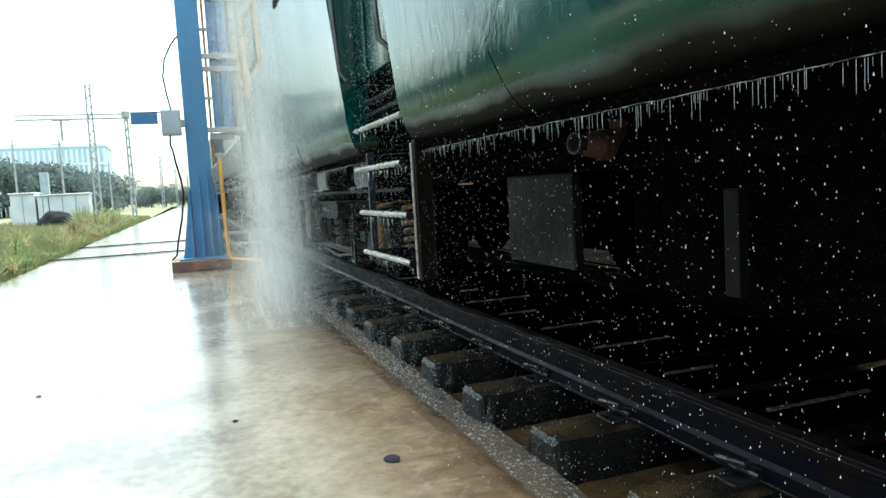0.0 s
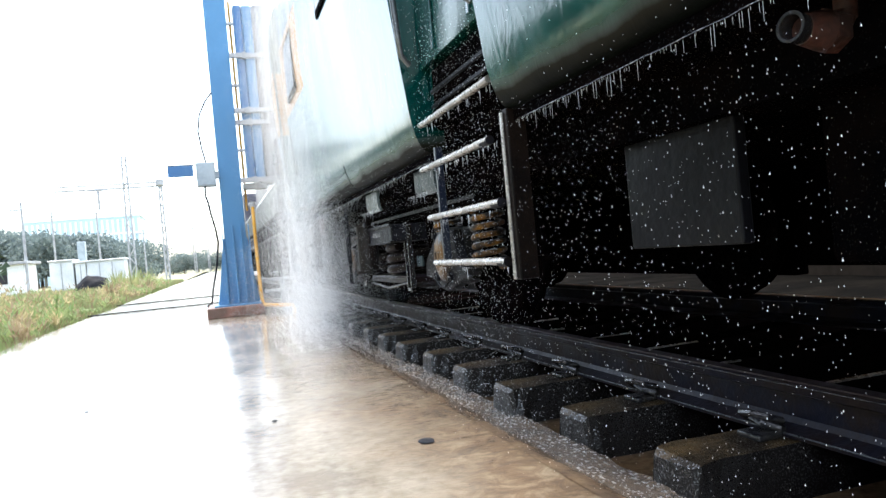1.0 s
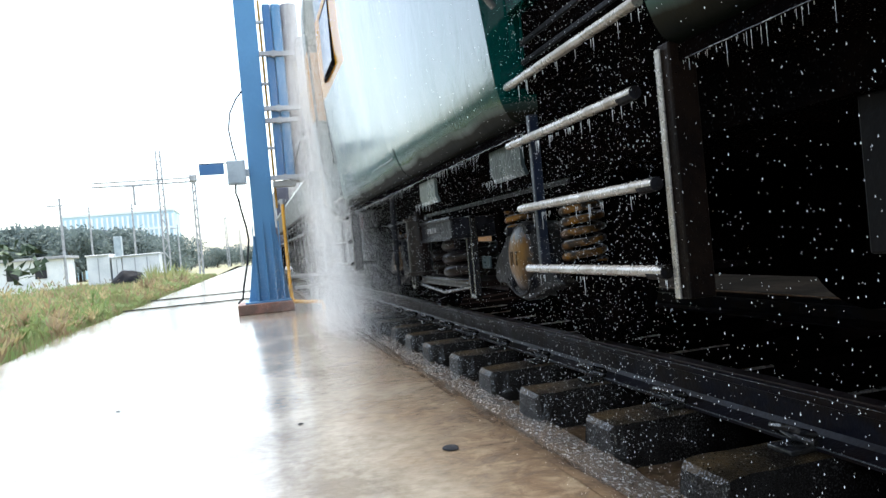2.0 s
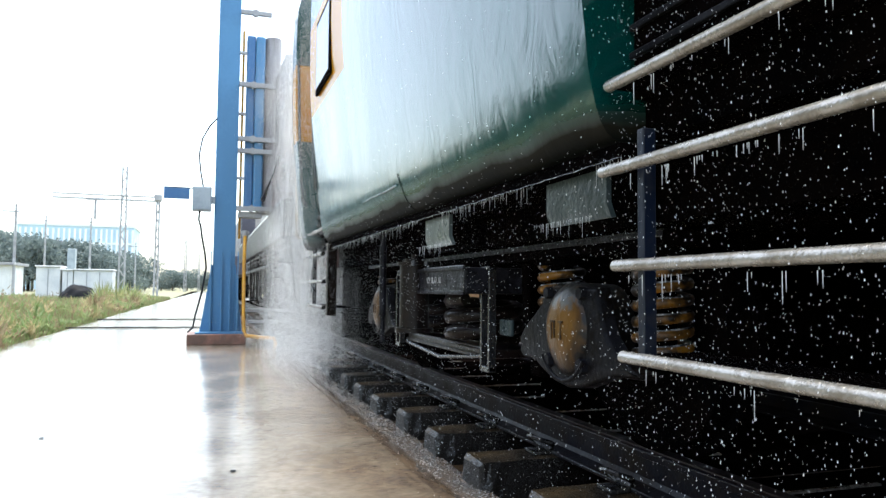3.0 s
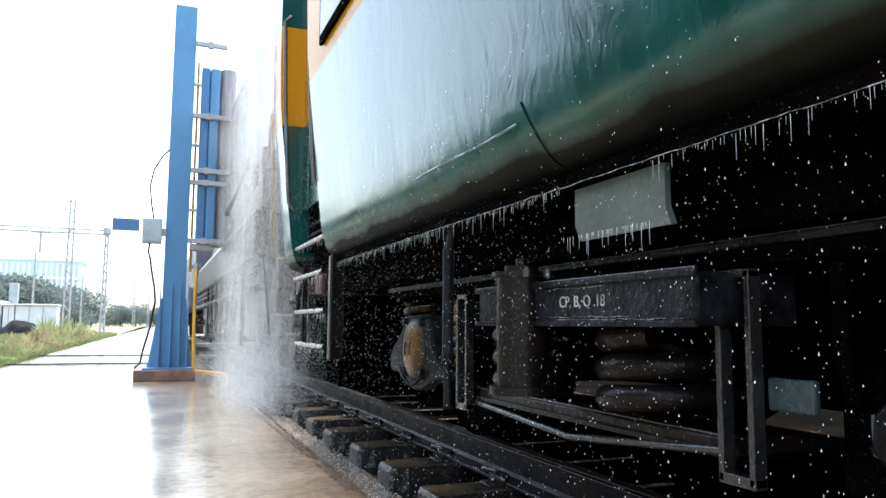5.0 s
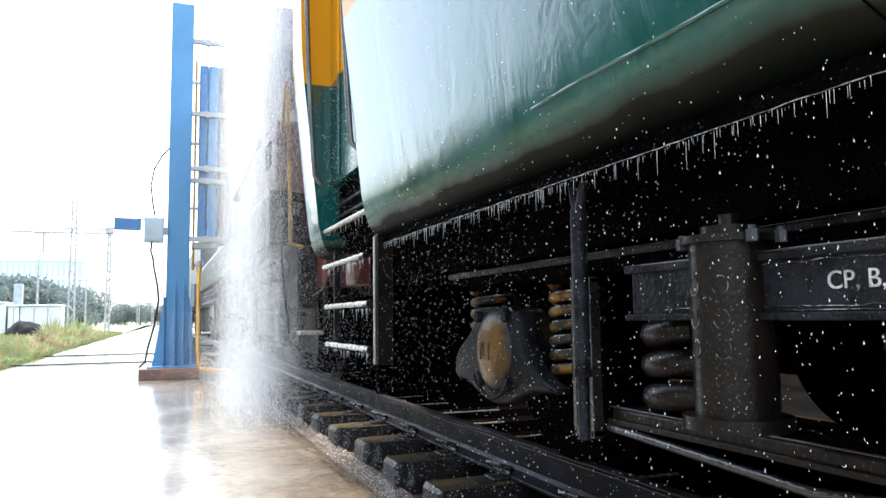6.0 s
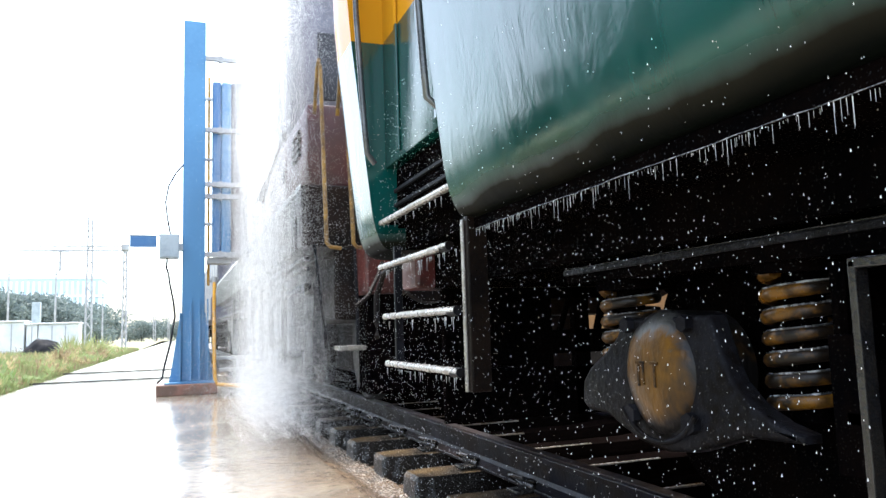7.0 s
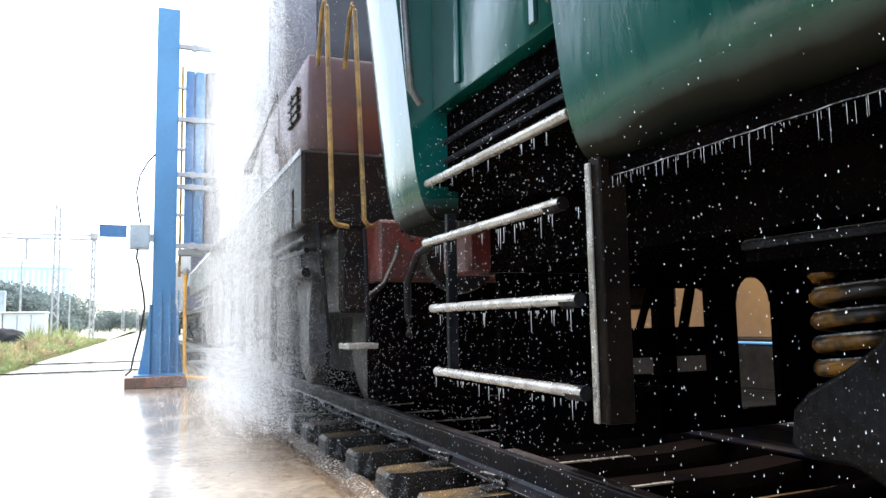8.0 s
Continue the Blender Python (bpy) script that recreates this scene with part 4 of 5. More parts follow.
def steps(coach, y0, y1, inner):
    """Four bright rungs with hangers below a door recess."""
    for z, a, b in ((1.318, y0 + 0.02, y1), (1.11, y0 + 0.07, y1 + 0.03), (0.877, y0 + 0.01, y1 - 0.03), (0.665, y0, y1 - 0.06)):
        bm = B()
        bm_cyl(bm, (0.935, a, z), (0.935, b, z), 0.0158, None, 14)
        for v in bm.verts:
            if v.co.z < z:
                v.co.z = z + (v.co.z - z) * 0.8
        rung = part("rung", bm, M_RUNG, coach, "bright wet steel step rung", 40)
        if z < 1.3:
            bm = B()
            bm_cyl(bm, (0.937, a - 0.002, z), (0.937, a + 0.07, z - 0.002), 0.0175, None, 14)
            part("rung_end", bm, M_SADDLE, rung, "black end of the rung", 40)
        bm = B()
        bm_box(bm, 0.955, 1.16, a, b, z - 0.006, z + 0.008, 0.002)
        if z > 1.3 or z < 0.7:
            part("tread", bm, M_BLACK, rung)
        else:
            bm.free()
    bm = B()
    bm_box(bm, 0.958, 1.03, y0 - 0.055, y0 - 0.01, 0.60, 1.2, 0.004)
    hanger = part("step_hanger", bm, M_HANGER, coach)
    bm = B()
    bm_box(bm, 0.949, 0.9565, y0 - 0.026, y0 - 0.008, 0.60, 1.19, 0.002)
    part("hanger_edge", bm, M_RUNG, hanger, "bright front edge of the hanger")
    bm = B()
    bm_box(bm, 0.965, 1.0, y1 - 0.10, y1 - 0.075, 0.66, 1.2, 0.003)
    part("step_hanger", bm, inner, coach)
    # recess: sill plate, end panel and door
    bm = B()
    bm_box(bm, 1.02, 1.06, y0 - 0.05, y1 + 0.02, 1.30, 1.585, 0.004)
    sill = part("door_sill", bm, M_BLACK, coach, "wet black sill plate under the door")
    for z in (1.40, 1.47):
        bm = B()
        bm_box(bm, 1.004, 1.018, y0 - 0.05, y1 + 0.02, z, z + 0.018, 0.004)
        part("sill_rib", bm, M_GREY, sill)
    bm = B()
    bm_box(bm, 0.965, 1.05, y0 - 0.05, y1 + 0.02, 1.588, 3.6, 0.004)
    door = part("door", bm, M_COACH, coach, "green cab door with pressed ribs", 40)
    for yy in (y0 + 0.22, y1 - 0.22):
        bm = B()
        bm_box(bm, 0.953, 0.963, yy - 0.015, yy + 0.015, 1.62, 3.4, 0.003)
        part("door_rib", bm, M_COACH, door)
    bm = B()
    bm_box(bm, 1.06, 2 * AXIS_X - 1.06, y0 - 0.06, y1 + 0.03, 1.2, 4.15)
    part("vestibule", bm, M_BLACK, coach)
    for yy in (y0 + 0.03, y1 - 0.03):
        s = 0.05 if yy < (y0 + y1) / 2 else -0.05
        bm = B()
        bm_tube(bm, [(0.90, yy, 1.60), (0.86, yy + s * 0.3, 1.64), (0.85, yy + s * 0.3, 1.75), (0.82, yy + s * 0.3, 2.3),
                     (0.80, yy + s * 0.3, 2.95), (0.84, yy, 3.0)], 0.014)
        part("grab_rail", bm, M_GRAB, coach, "dull wet steel grab rail", 50)


def build_coach():
    c = thing("railway_coach", "wet dark green coach with a yellow cab band", "railway coach")
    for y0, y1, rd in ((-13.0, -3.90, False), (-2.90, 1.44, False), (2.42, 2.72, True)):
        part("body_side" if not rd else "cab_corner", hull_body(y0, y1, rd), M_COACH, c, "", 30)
    steps(c, -3.85, -2.93, M_BLUEBAR)
    steps(c, 1.45, 2.40, M_GREY)
    # cab window by the yellow band
    bm = B()
    bm_box(bm, 0.779, 0.80, 0.40, 1.06, 2.29, 2.86, 0.008)
    win = part("window", bm, M_BLACK, c)
    bm = B()
    bm_box(bm, 0.775, 0.781, 0.44, 1.02, 2.33, 2.82, 0.002)
    part("pane", bm, M_GLASS, win, "dark window pane")
    for y in (-1.6, -5.2, -6.9, -8.6, -10.3):
        bm = B()
        bm_box(bm, 0.779, 0.80, y - 0.5, y + 0.5, 2.42, 3.15, 0.01)
        win = part("window", bm, M_BLACK, c)
        bm = B()
        bm_box(bm, 0.775, 0.781, y - 0.45, y + 0.45, 2.47, 3.1, 0.002)
        part("pane", bm, M_GLASS, win)
    # seams, lip and sill angle
    for y in (-1.06, -4.9):
        bm = B()
        bm_tube(bm, [(x - 0.001, y - (1.34 - z) * 0.5, z) for x, z in SIDE[7:1:-1]], 0.0018, 6)
        part("sill_seam", bm, M_BLACK, c)
    bm = B()
    bm_tube(bm, [(0.9015, -0.2 - 0.02 * k, 1.335 + 0.003 * math.sin(k * 0.16)) for k in range(0, 41, 2)], 0.005, 6)
    part("dent_lip", bm, M_COACH, c, smooth=60)
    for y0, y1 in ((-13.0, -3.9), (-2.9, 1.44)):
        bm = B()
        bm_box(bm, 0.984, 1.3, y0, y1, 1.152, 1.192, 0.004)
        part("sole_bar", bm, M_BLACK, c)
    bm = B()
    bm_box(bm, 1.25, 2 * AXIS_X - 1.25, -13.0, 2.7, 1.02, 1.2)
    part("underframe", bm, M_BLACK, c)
    for y0, y1 in ((-1.44, -1.08), (-2.76, -2.40)):
        bm = B()
        bm_prism(bm, [(1.03, 1.175), (1.045, 1.175), (1.045, 1.06), (1.06, 1.02), (1.045, 1.018), (1.03, 1.055)], y0, y1)
        part("splash_flap", bm, M_FLAP if y0 > -2 else M_FLAP2, c, "grey-green metal splash flap", 30)
    # underfloor equipment behind the first steps
    bm = B()
    bm_box(bm, 1.30, 1.34, -4.62, -4.08, 0.672, 1.022, 0.006)
    part("equipment_cover", bm, M_COVER, c, "dull grey equipment cover")
    # unseen case added to keep far-side daylight out from under the coach
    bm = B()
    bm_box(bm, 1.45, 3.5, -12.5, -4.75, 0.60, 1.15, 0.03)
    part("light_stop_case", bm, M_BLACK, c)
    bm = B()
    bm_cyl(bm, (1.05, -5.128, 1.089), (1.10, -5.128, 1.086), 0.030, 0.040, 20)
    bm_cyl(bm, (1.10, -5.128, 1.086), (1.135, -5.127, 1.084), 0.044, 0.042, 6)
    bm_cyl(bm, (1.135, -5.127, 1.084), (1.16, -5.127, 1.12), 0.022, None, 12)
    bm_cyl(bm, (1.16, -5.127, 1.11), (1.165, -5.127, 1.2), 0.022, None, 12)
    fitting = part("pipe_fitting", bm, M_RUST, c, "rusty brake pipe fitting", 40)
    bm = B()
    ring = []
    d = Vector((0.075, 0.015, -0.006)).normalized()
    u = d.cross(Vector((0, 0, 1))).normalized()
    w = d.cross(u)
    o = Vector((1.018, -5.132, 1.092))
    for t, r in ((0.05, 0.028), (0.0, 0.030), (0.0, 0.024), (0.045, 0.022)):
        ring.append([bm.verts.new(o + d * t + (u * math.cos(k * math.tau / 20) + w * math.sin(k * math.tau / 20)) * r) for k in range(20)])
    for q, r in zip(ring, ring[1:]):
        for k in range(20):
            bm.faces.new((q[k], q[(k + 1) % 20], r[(k + 1) % 20], r[k]))
    bm.faces.new(ring[-1])
    part("pipe_mouth", bm, M_EDGE, fitting, "bright rim of the pipe mouth", 40)
    bm = B()
    bm_box(bm, 1.28, 1.31, -5.45, -5.40, 0.68, 0.95, 0.004)
    part("drain_bracket", bm, M_COVER, c, "wet grey drain bracket")
    bogie(c)
    # coupling hoses at the cab end
    bm = B()
    bm_tube(bm, [(1.1, 2.75, 1.15), (1.08, 2.9, 1.12), (1.06, 2.98, 1.0), (1.05, 2.95, 0.86), (1.03, 2.88, 0.78)], 0.016)
    part("hose", bm, M_RUBBER, c, smooth=50)
    bm = B()
    bm_box(bm, 1.15, 3.8, 2.55, 2.80, 1.02, 1.22, 0.02)
    part("head_stock", bm, M_RED, c, "wet dark red head stock")
    for x0, x1, z0, z1 in ((1.30, 1.92, 0.34, 1.02), (2.05, 2.15, 0.34, 1.02), (2.34, 2.5, 0.34, 1.02), (2.74, 3.6, 0.34, 1.02),
                           (1.92, 2.34, 0.34, 0.595), (1.92, 2.34, 0.665, 0.79), (1.92, 2.34, 0.96, 1.02), (2.5, 2.74, 0.34, 0.42)):
        bm = B()
        bm_box(bm, x0, x1, 2.58, 2.62, z0, z1, 0.004)
        part("guard_slat", bm, M_BLACK, c)
    for x0, x1, w in ((2.19, 2.24, 0.035), (1.96, 2.03, 0.022)):
        bm = B()
        bm_prism(bm, [(x0, 0.78), (x0 + w, 0.78), (x1 + w, 0.965), (x1, 0.965)], 2.585, 2.615)
        part("guard_brace", bm, M_BLACK, c)
    for x0, x1, s in ((2.5, 2.62, 1), (2.62, 2.74, -1)):
        bm = B()
        arc = [(2.62 - s * 0.12 * math.cos(radians(a)), 0.90 + 0.12 * math.sin(radians(a))) for a in range(0, 91, 15)]
        bm_prism(bm, arc + [(2.62 - s * 0.12, 1.024)], 2.578, 2.624)
        part("guard_corner", bm, M_BLACK, c)
    # water clinging to the sill
    rng = random.Random(4)
    for y0, y1 in ((-9.0, -3.9), (-2.9, 1.44)):
        bm = B()
        n = int((y1 - y0) / 0.03)
        bm_tube(bm, [(0.985, y0 + 0.03 * k, 1.1535 + 0.0035 * noise.noise((k * 0.31, y0, 0)) + 0.0025 * noise.noise((k * 1.1, y0, 5))) for k in range(n)], 0.0011, 5)
        part("sill_water", bm, M_WET, c, "thin line of water along the sill, its glint painted pale")
    bm = B()
    for y0, y1 in ((-9.0, -3.9), (-2.9, 1.44)):
        y = y0
        while y < y1:
            ln = rng.choice((0.006, 0.01, 0.014, 0.02, 0.03, 0.05)) * rng.uniform(0.7, 1.2)
            x = 0.990 + rng.uniform(-0.004, 0.006)
            zt = 1.155 if not (-1.44 < y < -1.08 or -2.76 < y < -2.40) else 1.022
            bm_cyl(bm, (x, y, zt - ln), (x, y, zt), 0.0002, 0.00048, 4)
            y += rng.uniform(0.004, 0.020)
    tagged(part("drip_fringe", bm, M_DROP, c, "strings of water dripping off the sill"), kind="stuff")
    bm = B()
    for y0, y1 in ((-3.85, -2.93), (1.45, 2.40)):
        for z in (1.30, 1.09, 0.855, 0.645):
            y = y0
            while y < y1:
                ln = rng.choice((0.006, 0.01, 0.016, 0.03, 0.05)) * rng.uniform(0.6, 1.2)
                bm_cyl(bm, (0.935, y, z - ln), (0.935, y, z), 0.0003, 0.0009, 4)
                y += rng.choice((0.008, 0.02, 0.05, 0.11)) * rng.uniform(0.5, 1.4)
    tagged(part("dripping_water", bm, M_DROP, c, "water dripping off the rungs"), kind="stuff")
    return c


M_FLAP = mat("pale_flap_paint", (0.10, 0.125, 0.125), 0.25, 0, (0.06, 0.08, 0.08), 4, 40, 0.5)


# ---- locomotive behind the coach, and the wagon after it ----
def build_loco():
    c = thing("shunting_locomotive", "maroon shunting locomotive with yellow handrails behind the coach", "locomotive")
    bm = B()
    bm_box(bm, 0.95, 4.0, 4.5, 9.0, 1.92, 2.56, 0.03)
    part("hood", bm, M_MAROON, c, "", 30)
    bm = B()
    bm_box(bm, 0.90, 4.05, 4.45, 16.0, 1.45, 1.92, 0.02)
    part("running_board", bm, M_LOCOBLK, c)
    # doors, pipes and step irons along the side
    for k in range(4):
        bm = B()
        bm_box(bm, 0.942, 0.949, 5.55 + 0.86 * k, 6.33 + 0.86 * k, 1.97, 2.5, 0.004)
        door = part("hood_door", bm, M_MAROON, c)
        bm = B()
        bm_box(bm, 0.925, 0.9415, 5.6 + 0.86 * k, 5.63 + 0.86 * k, 2.15, 2.28, 0.004)
        part("handle", bm, M_GRAB, door)
    for z, r in ((1.38, 0.022), (1.30, 0.016), (1.16, 0.03)):
        bm = B()
        bm_tube(bm, [(0.96, 4.6 + 0.5 * k, z + 0.006 * math.sin(k * 1.9)) for k in range(22)], r, 8)
        part("air_pipe", bm, M_PLATE, c, "wet dark air pipe", 50)
    for k in range(7):
        y = 5.75 + 0.93 * k
        bm = B()
        bm_box(bm, 0.925, 0.975, y, y + 0.05, 0.55 + 0.12 * (k % 2), 1.44, 0.006)
        bm_box(bm, 0.92, 1.10, y - 0.12, y + 0.17, 0.60 + 0.1 * (k % 3), 0.66 + 0.1 * (k % 3), 0.01)
        part("pipe_bracket", bm, M_LOCOBLK, c)
    bm = B()
    bm_box(bm, 0.893, 0.899, 4.45, 16.0, 1.885, 1.925, 0.002)
    part("board_edge", bm, M_GRAB, c, "worn bright edge of the running board")
    bm = B()
    bm_box(bm, 0.98, 3.97, 5.6, 8.6, 2.56, 4.1, 0.08)
    cab = part("cab", bm, M_LAV, c, "dusty grey cab", 30)
    for x0, x1 in ((1.25, 2.2), (2.75, 3.7)):
        bm = B()
        bm_box(bm, x0, x1, 5.585, 5.61, 2.95, 3.6, 0.01)
        part("cab_window", bm, M_GLASS, cab)
    bm = B()
    bm_box(bm, 0.97, 0.985, 6.2, 7.8, 2.9, 3.6, 0.006)
    part("cab_window", bm, M_GLASS, cab)
    bm = B()
    bm_box(bm, 1.3, 3.65, 9.0, 16.0, 1.92, 3.4, 0.08)
    part("long_hood", bm, M_MAROON, c, "", 30)
    bm = B()
    bm_box(bm, 1.3, 3.65, 4.15, 4.45, 1.08, 1.45, 0.02)
    beam = part("buffer_beam", bm, M_RED, c, "wet red buffer beam")
    for x in (1.6, 3.35):
        bm = B()
        bm_cyl(bm, (x, 3.65, 1.2), (x, 4.15, 1.2), 0.09)
        bm_cyl(bm, (x, 3.6, 1.2), (x, 3.66, 1.2), 0.21, 0.22, 24)
        part("buffer", bm, M_LOCOBLK, c, smooth=40)
    bm = B()
    bm_cyl(bm, (2.47, 2.8, 1.15), (2.47, 4.2, 1.15), 0.08)
    part("coupler", bm, M_LOCOBLK, c)
    for x0, x1 in ((0.995, 1.03), (1.17, 1.225)):
        bm = B()
        bm_tube(bm, [(x0, 4.42, 2.45), (x0, 4.3, 2.75), (x0, 4.22, 2.80), (x0 + 0.005, 4.2, 2.75), (x1, 4.2, 1.5),
                     (x1, 4.2, 1.45), (x1 + 0.03, 4.22, 1.42), (x1 + 0.12, 4.3, 1.42)], 0.0145)
        part("handrail", bm, M_YRAIL, c, "dull yellow handrail", 50)
    bm = B()
    bm_tube(bm, [(0.97, 4.35, 1.45), (1.0, 4.3, 1.1), (1.04, 4.3, 0.7)], 0.012)
    bm_tube(bm, [(1.27, 4.35, 1.42), (1.27, 4.3, 1.1), (1.27, 4.3, 0.7)], 0.012)
    part("step_rod", bm, M_GREY, c, smooth=40)
    bm = B()
    bm_box(bm, 1.12, 1.31, 4.2, 4.42, 0.68, 0.715, 0.008)
    part("step", bm, M_RUNG, c, "bright worn step")
    bm = B()
    bm_box(bm, 1.32, 2.8, 4.25, 4.5, 0.36, 1.08, 0.02)
    part("rail_guard", bm, M_BLACK, c)
    bm = B()
    bm_box(bm, 0.89, 1.25, 4.7, 5.3, 1.45, 1.72, 0.02)
    part("sand_box", bm, M_LOCOBLK, c)
    for y in (5.2, 7.3, 9.4, 11.8, 13.8):
        bm = B()
        bm_lathe(bm, (RAIL_X - 0.06, y, 0.71), [(0, 0.1), (0, 0.43), (0.02, 0.47), (0.12, 0.475), (0.13, 0.1)], 36)
        part("wheel", bm, M_LOCOBLK, c, smooth=35)
        bm = B()
        bm_lathe(bm, (1.12, y, 1.25), [(-0.12, 0.02), (-0.12, 0.10), (-0.11, 0.14), (-0.10, 0.145), (-0.09, 0.125), (0.0, 0.125), (0.05, 0.15), (0.25, 0.15)], 26)
        part("air_cylinder", bm, M_HORN, c, "dark round brake cylinder", 40)
        bm = B()
        bm_prism(bm, [(y - 0.22, 1.12), (y + 0.3, 1.12), (y + 0.2, 0.9), (y + 0.12, 0.62), (y - 0.1, 0.55), (y - 0.12, 0.9)], 1.08, 1.2, "x")
        part("horn_guide", bm, M_HORN, c, "wet grey cast horn guide")
    bm = B()
    bm_box(bm, 1.15, 3.8, 4.5, 16, 0.9, 1.45, 0.03)
    part("frame", bm, M_LOCOBLK, c)
    bm = B()
    bm_box(bm, 1.75, 3.2, 4.5, 16, 0.4, 0.9, 0.03)
    part("tank", bm, M_LOCOBLK, c)
    for y in (4.75, 4.95):
        for k in range(4):
            bm = B()
            bm_box(bm, 0.925, 0.95, y, y + 0.15, 2.2 + 0.06 * k, 2.235 + 0.06 * k, 0.004)
            part("louvre", bm, M_LOCOBLK, c)
    bm = B()
    bm_cyl(bm, (0.955, 5.8, 2.62), (0.80, 5.8, 2.17), 0.011, 0.016, 10)
    bm_cyl(bm, (0.815, 5.8, 2.22), (0.745, 5.8, 2.02), 0.022, 0.034, 12)
    bm_box(bm, 0.945, 0.985, 5.76, 5.84, 2.57, 2.68, 0.006)
    part("mirror_arm", bm, M_PLATE, c, "folded mirror arm leaning out from the cab", 40)
    bm = B()
    bm_tube(bm, [(1.42, 4.15, 1.3), (1.35, 4.0, 1.2), (1.25, 3.9, 1.05), (1.15, 3.85, 0.98)], 0.014)
    bm_tube(bm, [(1.45, 4.15, 1.38), (1.43, 4.05, 1.5), (1.42, 4.0, 1.42), (1.44, 3.95, 1.3)], 0.012)
    part("hose", bm, M_RUBBER, c, smooth=50)
    return c


def build_wagon():
    c = thing("flat_wagon", "dark grimy wagon standing behind the locomotive", "wagon")
    bm = B()
    bm_box(bm, 0.85, 4.1, 17.5, 34, 1.2, 1.75, 0.03)
    part("deck", bm, M_LAV, c)
    bm = B()
    bm_box(bm, 1.0, 3.95, 17.6, 34, 1.75, 3.0, 0.05)
    part("body", bm, M_LAV, c)
    for y in (19, 21.2, 29.5, 31.7):
        bm = B()
        bm_lathe(bm, (RAIL_X - 0.06, y, 0.69), [(0, 0.1), (0, 0.42), (0.02, 0.45), (0.12, 0.455), (0.13, 0.1)], 28)
        part("wheel", bm, M_BLACK, c, smooth=35)
        bm = B()
        bm_box(bm, 1.15, 1.35, y - 0.18, y + 0.18, 0.5, 0.9, 0.04)
        part("axle_box", bm, M_BLACK, c)
    for y in (20.1, 30.6):
        bm = B()
        bm_prism(bm, [(y - 1.5, 0.9), (y - 1.5, 1.05), (y + 1.5, 1.05), (y + 1.5, 0.9), (y + 0.5, 0.6), (y - 0.5, 0.6)], 1.2, 1.35, "x")
        part("side_frame", bm, M_BLACK, c)
    bm = B()
    bm_box(bm, 1.3, 3.6, 17.6, 33.9, 0.75, 1.2, 0.02)
    part("underframe", bm, M_BLACK, c)
    return c


coach = build_coach()
loco = build_loco()
wagon = build_wagon()


# ---- water in the air ----
def scatter(name, pts, sizes, tall, material, label, category):
    """Many small four-sided drops in one mesh."""
    n = len(pts)
    base = np.array([(1, 0, -0.5), (-0.5, 0.87, -0.5), (-0.5, -0.87, -0.5), (0, 0, 1.0)])
    ang = np.random.rand(n) * math.tau
    ca, sa = np.cos(ang), np.sin(ang)
    v = np.empty((n, 4, 3))
    for k in range(4):
        bx, by, bz = base[k]
        v[:, k, 0] = pts[:, 0] + sizes * (bx * ca - by * sa)
        v[:, k, 1] = pts[:, 1] + sizes * (bx * sa + by * ca)
        v[:, k, 2] = pts[:, 2] + sizes * tall * bz
    idx = np.arange(n)[:, None, None] * 4 + np.array([(0, 2, 1), (0, 1, 3), (1, 2, 3), (2, 0, 3)])[None]
    me = bpy.data.meshes.new(name)
    me.from_pydata(v.reshape(-1, 3), [], idx.reshape(-1, 3).tolist())
    me.materials.append(material)
    ob = new(name, me)
    return tagged(ob, label, category, kind="stuff")


def flakes(name, pts, sizes, tall, label, category):
    """Very many fine specks of water, one small face each, turned every way."""
    n = len(pts)
    a = np.random.randn(n, 3)
    a /= np.linalg.norm(a, axis=1)[:, None]
    b = np.cross(a, np.random.randn(n, 3))
    b /= np.linalg.norm(b, axis=1)[:, None]
    a[:, 2] *= tall
    b[:, 2] *= tall
    s = sizes[:, None]
    v = np.stack([pts + a * s, pts + (-0.5 * a + 0.87 * b) * s, pts + (-0.5 * a - 0.87 * b) * s], 1)
    me = bpy.data.meshes.new(name)
    me.from_pydata(v.reshape(-1, 3), [], np.arange(n * 3).reshape(-1, 3).tolist())
    me.materials.append(M_MIST)
    return tagged(new(name, me), label, category, kind="stuff")


